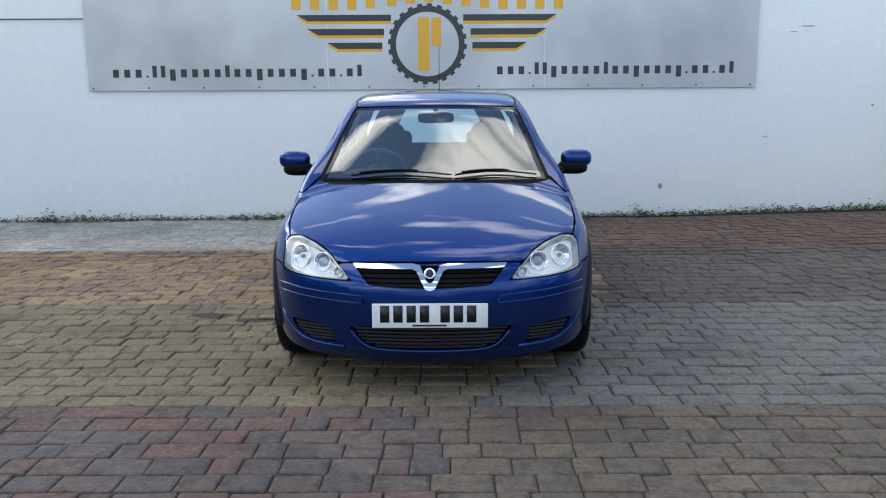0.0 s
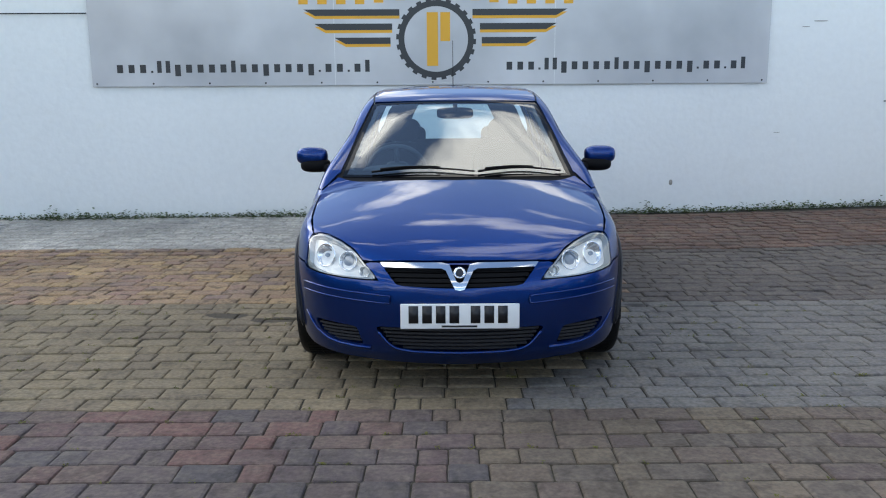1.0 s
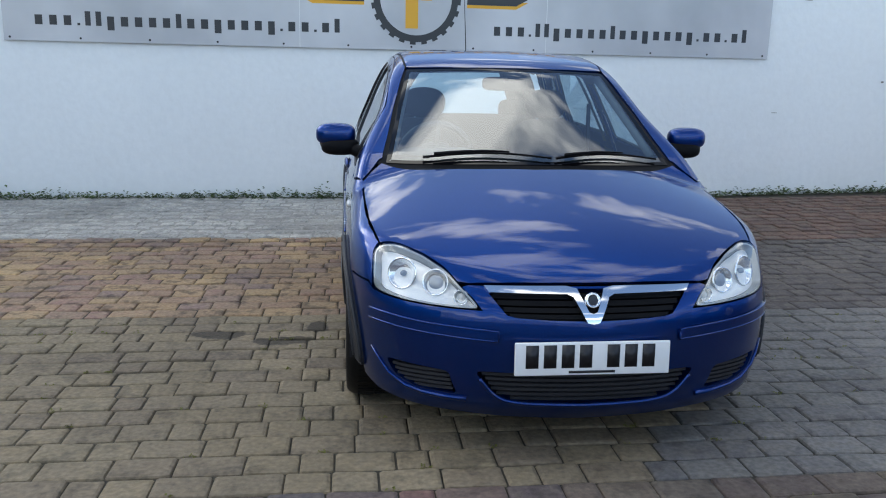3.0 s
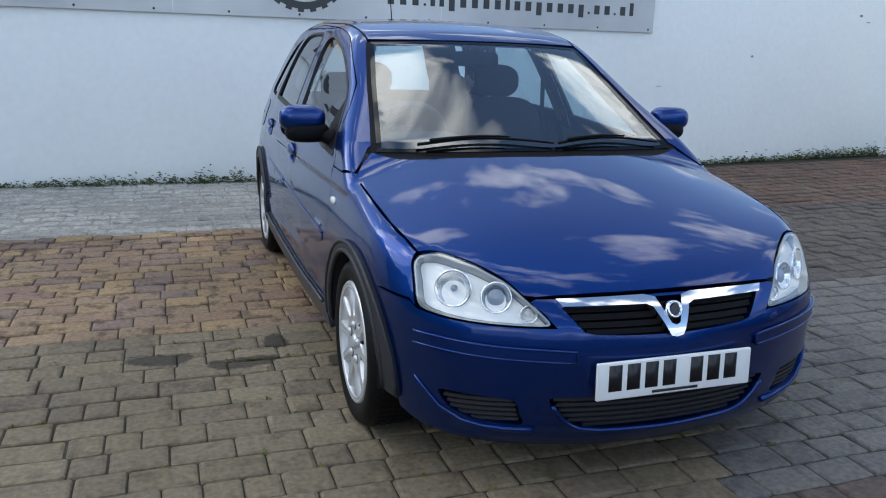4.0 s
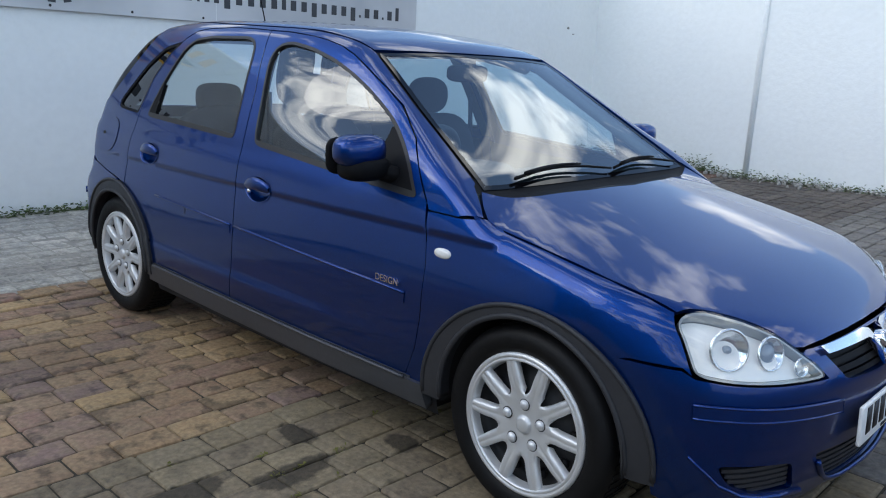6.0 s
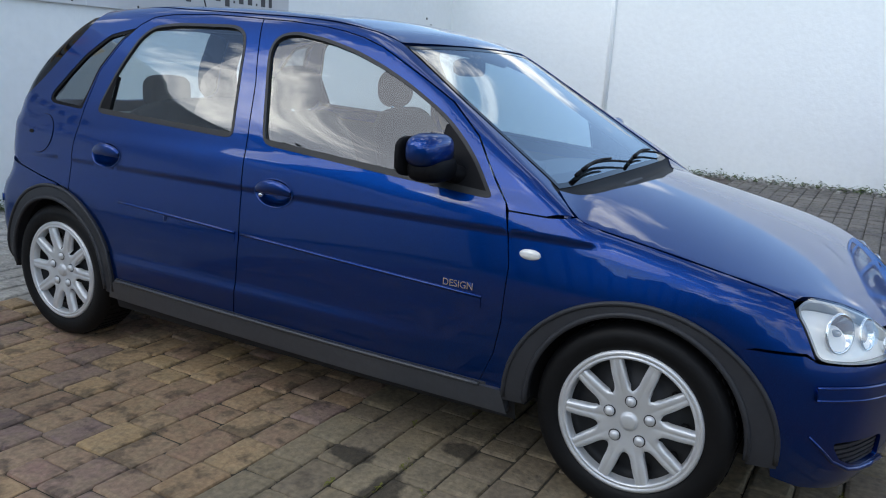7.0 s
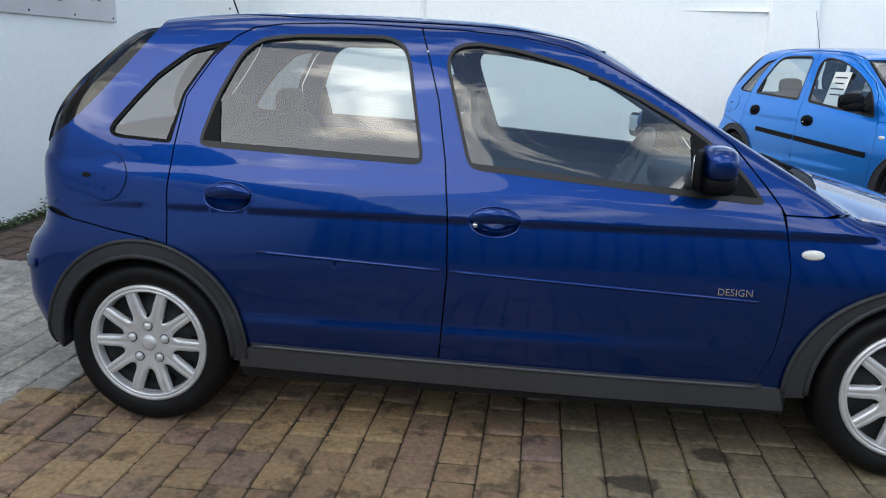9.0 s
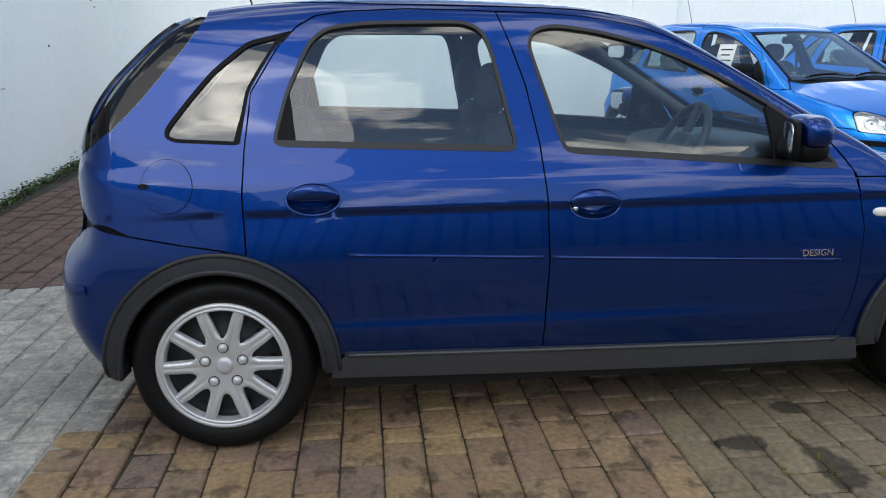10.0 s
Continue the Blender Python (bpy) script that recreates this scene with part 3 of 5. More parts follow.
def build_wheel(name, car, x, y, style):
    """Steel wheel with a tyre and a silver trim, hub towards -x for the right side."""
    s = -1 if x < 0 else 1
    vs, fs = lathe([(0.03, 0.02), (0.12, 0.0), (0.17, -0.02), (0.19, -0.005), (0.195, 0.03), (0.21, 0.035), (0.205, -0.02), (0.19, -0.14), (0.21, -0.15)], 48)
    wheel = mesh_ob(name, vs, fs, STEEL, car)
    w = [(0.203, 0.028), (0.212, 0.040), (0.225, 0.047), (0.245, 0.052), (0.262, 0.050), (0.274, 0.042), (0.282, 0.030), (WHEEL_R, 0.016), (WHEEL_R + 0.0005, -0.055),
         (WHEEL_R, -0.126), (0.28, -0.142), (0.262, -0.155), (0.23, -0.155), (0.205, -0.14)]
    vs, fs = lathe(w, 72)
    tread = mesh_ob("tyre", vs, fs, TYRE, wheel, "black rubber tyre")
    bm = bmesh.new()
    for k in range(60):
        for side in (-0.092, -0.024):
            add_box(bm, (side - 0.031, -0.008, WHEEL_R - 0.012), (side + 0.031, 0.008, WHEEL_R + 0.003), 0, Matrix.Rotation(2 * math.pi * k / 60, 4, "X"))
    part("tread", bm, TYRE, wheel, smooth=False)
    if style == "spoked":
        vs, fs = lathe([(0.205, 0.028), (0.212, 0.036), (0.211, 0.043), (0.206, 0.0475), (0.200, 0.048), (0.197, 0.0445), (0.1955, 0.0445), (0.193, 0.047), (0.188, 0.0465), (0.1855, 0.040), (0.184, 0.028), (0.181, 0.016)], 80)
        mesh_ob("trim_ring", vs, fs, SILVER, wheel, "silver wheel trim ring")
        vs, fs = lathe([(0.0001, 0.0435), (0.017, 0.043), (0.0225, 0.041), (0.0245, 0.037), (0.0265, 0.0345), (0.030, 0.034)], 40)
        mesh_ob("hub", vs, fs, SILVER, wheel)
        rings = (0.028, 0.045, 0.062, 0.080, 0.093, 0.0955, 0.099, 0.105, 0.115, 0.13, 0.145, 0.16, 0.176, 0.188)
        across = (-1.0, -0.94, -0.62, -0.14, 0.0, 0.14, 0.62, 0.94, 1.0)
        for k in range(10):
            mid = 2 * math.pi * k / 10
            bm = bmesh.new()
            prev = None
            for r in rings:
                q = min(1.0, max(0.0, (r - 0.093) / 0.030))
                opening = radians(7.0 + 5.5 * min(1, (r - 0.093) / 0.09)) * math.sqrt(1 - (1 - q) ** 2) if q > 0 else 0.0
                half_w = math.pi / 10 - opening
                top = 0.034 + 0.010 * min(1, max(0, (r - 0.05) / 0.09))
                wall = min(1.0, q * 3)
                row = []
                for u in across:
                    edge = abs(u)
                    h = top - (0.0035 if edge > 0.9 and edge < 0.99 else 0.0) * wall - (0.024 if edge > 0.99 else 0.0) * wall
                    h -= 0.0018 * (1 - abs(u) / 0.14) * min(1, max(0, (r - 0.062) / 0.02)) if edge < 0.14 else 0.0
                    t = mid + u * half_w
                    row.append(bm.verts.new((h, r * math.cos(t), r * math.sin(t))))
                if prev:
                    for i in range(len(across) - 1):
                        bm.faces.new((prev[i], prev[i + 1], row[i + 1], row[i]))
                prev = row
            part("spoke", bm, SILVER, wheel)
        for k in range(5):
            t = 2 * math.pi * (k + 0.25) / 5
            vs, fs = blob((0.036, math.cos(t) * 0.0615, math.sin(t) * 0.0615), (0.0125, 0.0145, 0.0145), 0.85, 18, 10)
            cap = mesh_ob("bolt_cap", vs, fs, SILVER, wheel)
            vs, fs = lathe([(0.0180, 0.0362), (0.0175, 0.0374), (0.0145, 0.0372)], 24)
            mesh_ob("bolt_collar", [(a, b + math.cos(t) * 0.0615, c + math.sin(t) * 0.0615) for a, b, c in vs], fs, STEEL, cap)
        for k in range(10):
            t = 2 * math.pi * (k + 0.1) / 10
            vs, fs = blob((0.004, math.cos(t) * 0.150, math.sin(t) * 0.150), (0.012, 0.015, 0.015), 0.9, 12, 8)
            mesh_ob("wheel_slot", vs, fs, BLACK, wheel)
    else:
        vs, fs = lathe([(0.0001, 0.046), (0.05, 0.046), (0.055, 0.036), (0.12, 0.045), (0.165, 0.050), (0.20, 0.046), (0.208, 0.034)], 48)
        cover = mesh_ob("hub_cover", vs, fs, SILVER, wheel, "plain silver hub cover")
        for k in range(7):
            t = 2 * math.pi * k / 7
            vs, fs = blob((0.0475, math.cos(t) * 0.15, math.sin(t) * 0.15), (0.006, 0.016, 0.016), 0.8, 14, 8)
            mesh_ob("slot", vs, fs, BLACK, wheel)
    wheel.matrix_basis = pose(x, y, WHEEL_R, 0, 0, 0 if s > 0 else 180)
    return wheel


def build_car(name, m, label, group, style):
    """A small five-door hatchback; style 'design' has body-coloured trim and spoked wheel covers, 'plain' black trim."""
    paint = PAINT if style == "design" else PAINT_LIGHT
    trim2 = paint if style == "design" else BLACK
    car = empty(name, m, label, "car", group)
    sides = ((V_RIGHT, V_DIAG_R, -1), (V_LEFT, V_DIAG_L, 1))
    fine = 0.55 if style == "design" else 1.0

    # bonnet
    lip = [tuple(p) for p in V_TOP.flat(on(V_FRONT, [(0, 0.604), (0.15, 0.604), (0.30, 0.603), (0.40, 0.600)]))]
    bonnet = both(lip + [(0.434, -0.580), (0.475, -0.529), (0.545, -0.462), (0.611, -0.404), (0.645, -0.382), (0.682, -0.368), (0.697, -0.30), (0.714, -0.2), (0.726, 0.0), (0.729, 0.15), (0.728, 0.225), (0.695, 0.275), (0.652, 0.322), (0.56, 0.285), (0.45, 0.248), (0.25, 0.203), (0, 0.180)])
    patch("bonnet", V_TOP, bonnet, paint, car, step=0.028)

    # front bumper with its openings
    def front_bits(pts):
        return on(V_FRONT, pts)

    half = [(0.0, 0.594), (0.30, 0.593), (0.40, 0.594), (0.420, 0.588), (0.388, 0.560), (0.356, 0.521), (0.45, 0.522), (0.532, 0.525), (0.60, 0.530), (0.658, 0.536)]
    top = V_NOSE.flat(on(V_FRONT, half))
    sidep = V_NOSE.flat(on(V_LEFT, [(-0.449, 0.545), (-0.42, 0.562), (-0.30, 0.567), (-0.21, 0.567)]))
    wheelp = V_NOSE.flat(on(V_LEFT, arch(0, (0.375, 0.343), 131, 183, 8)))
    low = [(t, z) for t, z in ((wheelp[-1][0] - 0.01, 0.215), (0.62, 0.185), (0.45, 0.155), (0.25, 0.138), (0.0, 0.130))]
    hp = [tuple(p) for p in top] + [tuple(p) for p in sidep] + [tuple(p) for p in wheelp] + low
    outline = hp + [(-t, z) for t, z in hp[::-1] if abs(t) > 1e-6]
    fz = lambda pts: [tuple(p) for p in V_NOSE.flat(front_bits(pts))]
    grille = fz(both([(0.0, 0.588), (0.16, 0.588), (0.346, 0.587), (0.315, 0.55), (0.280, 0.510), (0.25, 0.503), (0.13, 0.497), (0.0, 0.494)]))
    lower = fz(rounded(both([(0.0, 0.314), (0.20, 0.314), (0.380, 0.316), (0.35, 0.275), (0.318, 0.236), (0.28, 0.213), (0.21, 0.203), (0.0, 0.199)]), 0.015))
    fog_r = [(-0.668, 0.324), (-0.60, 0.320), (-0.462, 0.308), (-0.448, 0.26), (-0.430, 0.224), (-0.56, 0.233), (-0.635, 0.266)]
    fogs = [fz(rounded([(s * -x, z) for x, z in fog_r], 0.012)) for s in (-1, 1)]
    patch("front_bumper", V_NOSE, outline, paint, car, [grille, lower, *fogs], step=0.028, rim=0.03)

    low_lip = [p for p in dense(lower, 0.02) if p[1] < 0.30]
    low_lip.sort(key=lambda p: p[0])
    bv, bf = tube([tuple(q) for q in land(V_NOSE, low_lip, 0.004)[0]], 0.008, 8)
    mesh_ob("bumper_lip", bv, bf, paint, car)

    # grille slats, lower slats, fog slats, chrome bar
    patch("grille_backing", V_NOSE, grille, BLACK, car, offset=-0.035, rim=0)
    for z in (0.510, 0.531, 0.552, 0.572):
        w = np.interp(z, [0.49, 0.51, 0.586], [0.24, 0.272, 0.338])
        patch("grille_slat", V_NOSE, fz(both([(0, z - 0.008), (w / 2, z - 0.008), (w, z - 0.008), (w, z + 0.007), (w / 2, z + 0.007), (0, z + 0.007)])), BLACK, car, offset=-0.012, rim=0.02)
    patch("lower_backing", V_NOSE, lower, BLACK, car, offset=-0.045, rim=0)
    for z in (0.213, 0.231, 0.249, 0.267, 0.285, 0.303):
        w = np.interp(z, [0.21, 0.235, 0.325], [0.25, 0.315, 0.37])
        patch("lower_slat", V_NOSE, fz(both([(0, z - 0.005), (w / 2, z - 0.005), (w, z - 0.005), (w, z + 0.005), (w / 2, z + 0.005), (0, z + 0.005)])), TRIM, car, offset=-0.012, rim=0.02)
    for s, f in zip((-1, 1), fogs):
        patch("fog_backing", V_NOSE, f, BLACK, car, offset=-0.035, rim=0)
        for z in (0.238, 0.254, 0.270, 0.286, 0.302):
            w0, w1 = np.interp(z, [0.215, 0.26, 0.32], [0.44, 0.455, 0.468]), np.interp(z, [0.226, 0.262, 0.32], [0.55, 0.628, 0.660])
            patch("fog_slat", V_NOSE, fz([(s * w0, z - 0.005), (s * w1, z - 0.005), (s * w1, z + 0.005), (s * w0, z + 0.005)]), TRIM, car, offset=-0.01, rim=0.02)
        # painted lip that curves under the fog opening, and bumper rub strip
        lip3 = land(V_NOSE, fz([(s * x, z) for x, z in ((0.712, 0.345), (0.684, 0.305), (0.655, 0.268), (0.60, 0.234), (0.545, 0.220), (0.48, 0.213), (0.40, 0.210))]), 0.003)[0]
        bv, bf = tube([tuple(q) for q in lip3[::-1]], 0.010, 10, 0.35)
        mesh_ob("bumper_lip", bv, bf, paint, car)
        strip = fz([(s * x, z) for x, z in ((0.307, 0.424), (0.307, 0.457), (0.42, 0.464), (0.53, 0.470), (0.66, 0.482), (0.715, 0.484), (0.715, 0.450), (0.66, 0.448), (0.53, 0.437), (0.42, 0.430))])
        edge = patch("bumper_strip", V_NOSE, strip, trim2, car, offset=0.010, rim=0.016)
        row = strip[5:0:-1] + [strip[0]] + strip[:5:-1]
        bv, bf = tube([tuple(q) for q in land(V_NOSE, dense(row, 0.03, False), 0.008)[0]], 0.0042, 8)
        mesh_ob("strip_edge", bv, bf, trim2, edge)
    chrome = [(0.0, 0.486), (0.020, 0.490), (0.060, 0.561), (0.080, 0.569), (0.335, 0.573), (0.350, 0.591), (0.08, 0.591), (0.045, 0.584), (0.014, 0.520), (0.0, 0.515)]
    patch("chrome_bar", V_NOSE, fz(both(chrome)), CHROME, car, offset=0.012, rim=0.02, step=0.015, label="chrome V-shaped grille bar")
    vs, fs = lathe([(0.0001, 0.005), (0.017, 0.006), (0.021, 0.009), (0.025, 0.008), (0.027, 0.0), (0.027, -0.02)], 40)
    badge = mesh_ob("badge", vs, fs, CHROME, car, "round chrome badge")
    badge.matrix_basis = pose(0.0, -0.680, 0.560, 0, -20, -90)
    vs, fs = lathe([(0.0001, 0.0055), (0.016, 0.0065)], 24)
    mesh_ob("badge_field", vs, fs, NAVY, badge).location = (0.0012, 0, 0)

    # number plate
    bm = bmesh.new()
    add_box(bm, (-0.26, -0.006, -0.0555), (0.26, 0.006, 0.0555), 0.004)
    plate = part("number_plate", bm, PLATE, car, "white number plate with dark bars")
    plate.matrix_basis = pose(0, -0.718, 0.376, -3)
    for i in range(7):
        x = -0.203 + i * 0.0595 + (0.033 if i > 3 else 0)
        bm = bmesh.new()
        add_box(bm, (x - 0.021, -0.0075, -0.030), (x + 0.021, -0.0055, 0.047))
        part("plate_bar", bm, INK, plate)
    bm = bmesh.new()
    add_box(bm, (-0.08, -0.0075, -0.048), (0.075, -0.0055, -0.040))
    part("dealer_bar", bm, INK, plate)

    # headlamps
    for s in (-1, 1):
        side_v = V_RIGHT if s < 0 else V_LEFT
        up = on(V_TOP, [(s * x, y) for x, y in ((0.702, -0.386), (0.684, -0.379), (0.645, -0.392), (0.609, -0.414), (0.541, -0.474), (0.470, -0.541), (0.428, -0.592))])
        a = on(V_FRONT, [(s * x, z) for x, z in ((0.395, 0.562), (0.366, 0.527), (0.45, 0.528), (0.532, 0.531), (0.60, 0.536), (0.658, 0.542))])
        b = on(side_v, [(-0.449, 0.552), (-0.425, 0.60), (-0.405, 0.637)])
        head = [tuple(p) for p in rounded(V_NOSE.flat(np.concatenate([up, a, b])), 0.012)]
        lens = patch("headlamp", V_NOSE, head, LENS, car, offset=0.003, rim=0, step=0.02, label="clear headlamp")
        patch("reflector", V_NOSE, shrink(dense(head, 0.02), 0.006), LAMP_BOWL, lens, offset=-0.032, rim=0)
        patch("surround", V_NOSE, head, BOWL_EDGE, lens, [shrink(dense(head, 0.02), 0.005)], offset=-0.003, rim=0.03)
        for x, z, r in ((0.622, 0.612, 0.056), (0.510, 0.596, 0.046), (0.428, 0.556, 0.026)):
            c = on(V_FRONT, [(s * x, z)])[0]
            vs, fs = lathe([(r, 0.0), (r * 0.95, 0.006), (r * 0.86, 0.0), (r * 0.6, -0.018), (r * 0.35, -0.026), (0.0001, -0.028)], 32)
            cup = mesh_ob("lamp_cup", vs, fs, LAMP_CHROME, lens)
            d = slope(np.array([c]))[0]
            aim = Vector((d[0], d[1], d[2] * 0.3)).normalized()
            cup.matrix_basis = Matrix.Translation(Vector(c) - aim * 0.020) @ aim.to_track_quat("X", "Z").to_matrix().to_4x4()
            if r > 0.05:
                vs, fs = blob((-0.012, 0, 0), (0.016, 0.010, 0.010), 0.9, 16, 10)
            else:
                vs, fs = blob((-0.010, 0, 0), (0.010, r * 0.55, r * 0.55), 1.0, 24, 10)
            mesh_ob("lamp_bulb", vs, fs, AMBER if r < 0.03 else LAMP_GLASS, cup)

    # flanks
    for v, dg, s in sides:
        # wing
        seam = on(V_TOP, [(s * x, y) for x, y in ((0.707, -0.380), (0.688, -0.364), (0.704, -0.30), (0.721, -0.2), (0.733, 0.0), (0.736, 0.15), (0.735, 0.232))])
        upper = [tuple(p) for p in v.flat(seam)]
        wing = upper + [(0.30, 0.828), (0.428, 0.831), (0.420, 0.78), (0.402, 0.67), (0.410, 0.50), (0.427, 0.40), (0.457, 0.33), (0.473, 0.287)] \
            + arch(0, (0.375, 0.343), 0, 128) + [(-0.30, 0.574), (-0.42, 0.570), (-0.441, 0.554), (-0.418, 0.60), (-0.398, 0.637)]
        patch("front_wing", v, wing, paint, car, step=0.03 * fine)
        # doors
        win_f, win_r, win_q = rounded(WIN_F, 0.02), rounded(WIN_R, 0.02), rounded(WIN_Q, 0.012)
        fd = SEAM_A + [(1.45, 1.361)] + SEAM_B
        front_door = patch("front_door", v, fd, paint, car, [win_f, ellipse((1.309, 0.774), (0.083, 0.048))], step=0.03 * fine)
        rd = [(y + 0.005, z) for y, z in SEAM_B[::-1]] + [(1.62, 1.368)] + [(y - 0.003, z) for y, z in SEAM_C[::-1]] + arch(AXLE, (0.355, 0.362), 105, 174, 14) + [(2.125, 0.318)]
        rear_door = patch("rear_door", v, rd, paint, car, [win_r, ellipse((2.186, 0.813), (0.083, 0.048))], step=0.03 * fine)
        for door, win, gl, bw, foot in ((front_door, win_f, GLASS, 0.009, (WIN_F[-1], WIN_F[0])), (rear_door, win_r, GLASS, 0.009, (WIN_R[-1], WIN_R[0]))):
            w = dense(win, 0.02)
            inner = shrink(w, bw)
            (ya, za), (yb, zb) = foot
            inner[:, 1] = np.maximum(inner[:, 1], za + (inner[:, 0] - ya) * (zb - za) / (yb - ya) + 0.018)
            patch("window_seal", v, shrink(w, -0.002), SEAL, door, [inner], offset=0.0015, rim=0.012)
            pane = patch("window_pane", v, shrink(w, bw * 0.5), gl, door, offset=-0.008, rim=0, label="side window glass")
            pane.visible_shadow = False
        # mirror triangle and rear divider
        patch("mirror_patch", v, [(0.500, 0.866), (0.513, 0.888), (0.566, 0.951), (0.625, 1.006), (0.700, 1.062), (0.712, 1.058), (0.707, 0.873)], BLACK, front_door, offset=0.001, rim=0.02)
        patch("window_divider", v, [(2.300, 0.980), (2.262, 1.12), (2.248, 1.12), (2.232, 0.98)], BLACK, rear_door, offset=0.0, rim=0.02)
        # inner trims
        low_f = [(0.50, 0.31), (0.44, 0.55), (0.46, 0.84), (0.70, 0.865), (1.43, 0.915), (1.44, 0.6), (1.45, 0.32)]
        low_r = [(1.50, 0.32), (1.49, 0.6), (1.50, 0.925), (2.37, 0.955), (2.37, 0.68), (2.15, 0.5), (2.10, 0.33)]
        patch("door_trim", v, low_f, DASH, front_door, offset=-0.075, rim=0.0)
        patch("door_trim", v, low_r, DASH, rear_door, offset=-0.075, rim=0.0)
        # roof side, pillars and rear quarter in one pressing
        ins = [(y - 0.004, z + 0.002) for y, z in SEAM_A[5:]] + [(1.45, 1.365), (1.6, 1.371)] + [(y, z + 0.004) for y, z in SEAM_C[:4:-1]] + [(y + 0.002, z) for y, z in SEAM_C[4::-1]]
        ins3 = on(v, ins)
        rear3 = on(v, [(2.47, 0.669), (2.60, 0.690), (2.74, 0.717), (2.86, 0.745), (2.925, 0.775), (2.935, 0.85), (2.917, 0.92), (2.895, 0.945), (2.850, 0.976), (2.784, 1.025), (2.731, 1.076), (2.689, 1.122), (2.646, 1.172), (2.604, 1.222), (2.562, 1.274), (2.526, 1.325), (2.505, 1.36)])
        gut3 = on(V_TOP, [(s * x, y) for x, y in ((0.44, 2.50), (0.47, 2.3), (0.505, 2.0), (0.518, 1.7), (0.519, 1.4), (0.516, 1.15), (0.511, 1.01))])
        scr3 = np.array([(s * x, screen_y(z, np.array(x)) + 0.018, z) for x, z in ((0.511, 1.297), (0.538, 1.21), (0.569, 1.12), (0.605, 1.00), (0.635, 0.905))])
        foot3 = np.concatenate([on(V_TOP, [(s * x, y) for x, y in ((0.662, 0.345), (0.702, 0.281), (0.735, 0.238))]), on(v, [(0.31, 0.833), (0.429, 0.836)])])
        frame_out = [tuple(p) for p in dg.flat(np.concatenate([ins3, rear3, gut3, scr3, foot3]))]
        qhole = [tuple(p) for p in dg.flat(on(v, win_q))]
        patch("side_frame", dg, frame_out, paint, car, [qhole], step=0.02 * fine)
        qd = dense(win_q, 0.02)
        patch("tail_glass_side", v, [(2.510, 1.356), (2.530, 1.324), (2.566, 1.274), (2.608, 1.222), (2.650, 1.172), (2.693, 1.122), (2.735, 1.077), (2.788, 1.026), (2.854, 0.978), (2.89, 0.952), (2.893, 0.97), (2.862, 1.035), (2.80, 1.112), (2.705, 1.235), (2.635, 1.31), (2.57, 1.35)], GLOSS_BLACK, car, offset=-0.003, rim=0, step=0.015)
        patch("quarter_seal", v, qd, BLACK, car, [shrink(qd, 0.012)], offset=-0.002, rim=0.012)
        patch("quarter_window", v, shrink(qd, 0.008), TINTED, car, offset=-0.008, rim=0).visible_shadow = False
        patch("quarter_trim", v, [(2.225, 1.317), (2.285, 1.300), (2.335, 1.20), (2.395, 1.08), (2.418, 1.0), (2.424, 0.980), (2.402, 0.975), (2.398, 1.0), (2.372, 1.135), (2.292, 1.263)], BLACK, car, offset=-0.004, rim=0)
        patch("quarter_inner", v, [(2.42, 0.70), (2.80, 0.76), (2.84, 0.95), (2.66, 0.975), (2.42, 0.965)], DASH, car, offset=-0.07, rim=0)
        # arch flares, sill
        for y0, r_out, lo_a, hi_a in ((0, ARCH_F, -4, 186), (AXLE, ARCH_R, -6, 184)):
            ring = arch(y0, r_out, lo_a, hi_a, 36) + arch(y0, (0.318, 0.322), hi_a, lo_a, 36)
            patch("arch_flare", v, ring, TRIM, car, offset=0.012, rim=0.05, step=0.02, label="grey plastic wheel arch trim")
            for radii, thick in ((r_out, 0.0075), ((0.320, 0.324), 0.009)):
                bv, bf = tube([tuple(q) for q in land(v, arch(y0, (radii[0] - 0.004, radii[1] - 0.004), lo_a + 2, hi_a - 2, 44), 0.011)[0]], thick, 8)
                mesh_ob("arch_bead", bv, bf, TRIM, car)
            liner_v, liner_f = [], []
            for i in range(25):
                t = radians(-6 + 192 * i / 24)
                for x in (0.79, 0.52):
                    liner_v.append((s * x, y0 + 0.322 * math.cos(t), 0.285 + 0.325 * math.sin(t)))
            liner_f = [(2 * i, 2 * i + 1, 2 * i + 3, 2 * i + 2) for i in range(24)]
            liner_v.append((s * 0.52, y0, 0.285))
            liner_f += [(2 * i + 1, len(liner_v) - 1, 2 * i + 3) for i in range(24)]
            mesh_ob("wheel_arch_liner", liner_v, liner_f, SHELL, car)
        sill = [(0.375, 0.212), (0.395, 0.288), (0.48, 0.289), (1.3, 0.303), (2.11, 0.318), (2.14, 0.29), (2.155, 0.243), (1.3, 0.227)]
        patch("sill_skirt", v, sill, SKIRT, car, offset=0.014, rim=0.03, label="grey plastic side skirt")
        patch("sill_inner", v, [(0.36, 0.17), (0.36, 0.30), (2.16, 0.33), (2.16, 0.18)], SHELL, car, offset=-0.02, rim=0)
        patch("skirt_top", v, [(0.45, 0.286), (0.45, 0.297), (1.3, 0.312), (2.11, 0.327), (2.11, 0.316), (1.3, 0.301)], SKIRT, car, offset=0.004, rim=0.01)
        bead = land(v, [(y, 0.2915 + (y - 0.48) * 0.0178) for y in np.linspace(0.47, 2.10, 40)], 0.013)[0]
        bv, bf = tube([tuple(b) for b in bead], 0.0065, 8)
        mesh_ob("skirt_bead", bv, bf, SKIRT, car)
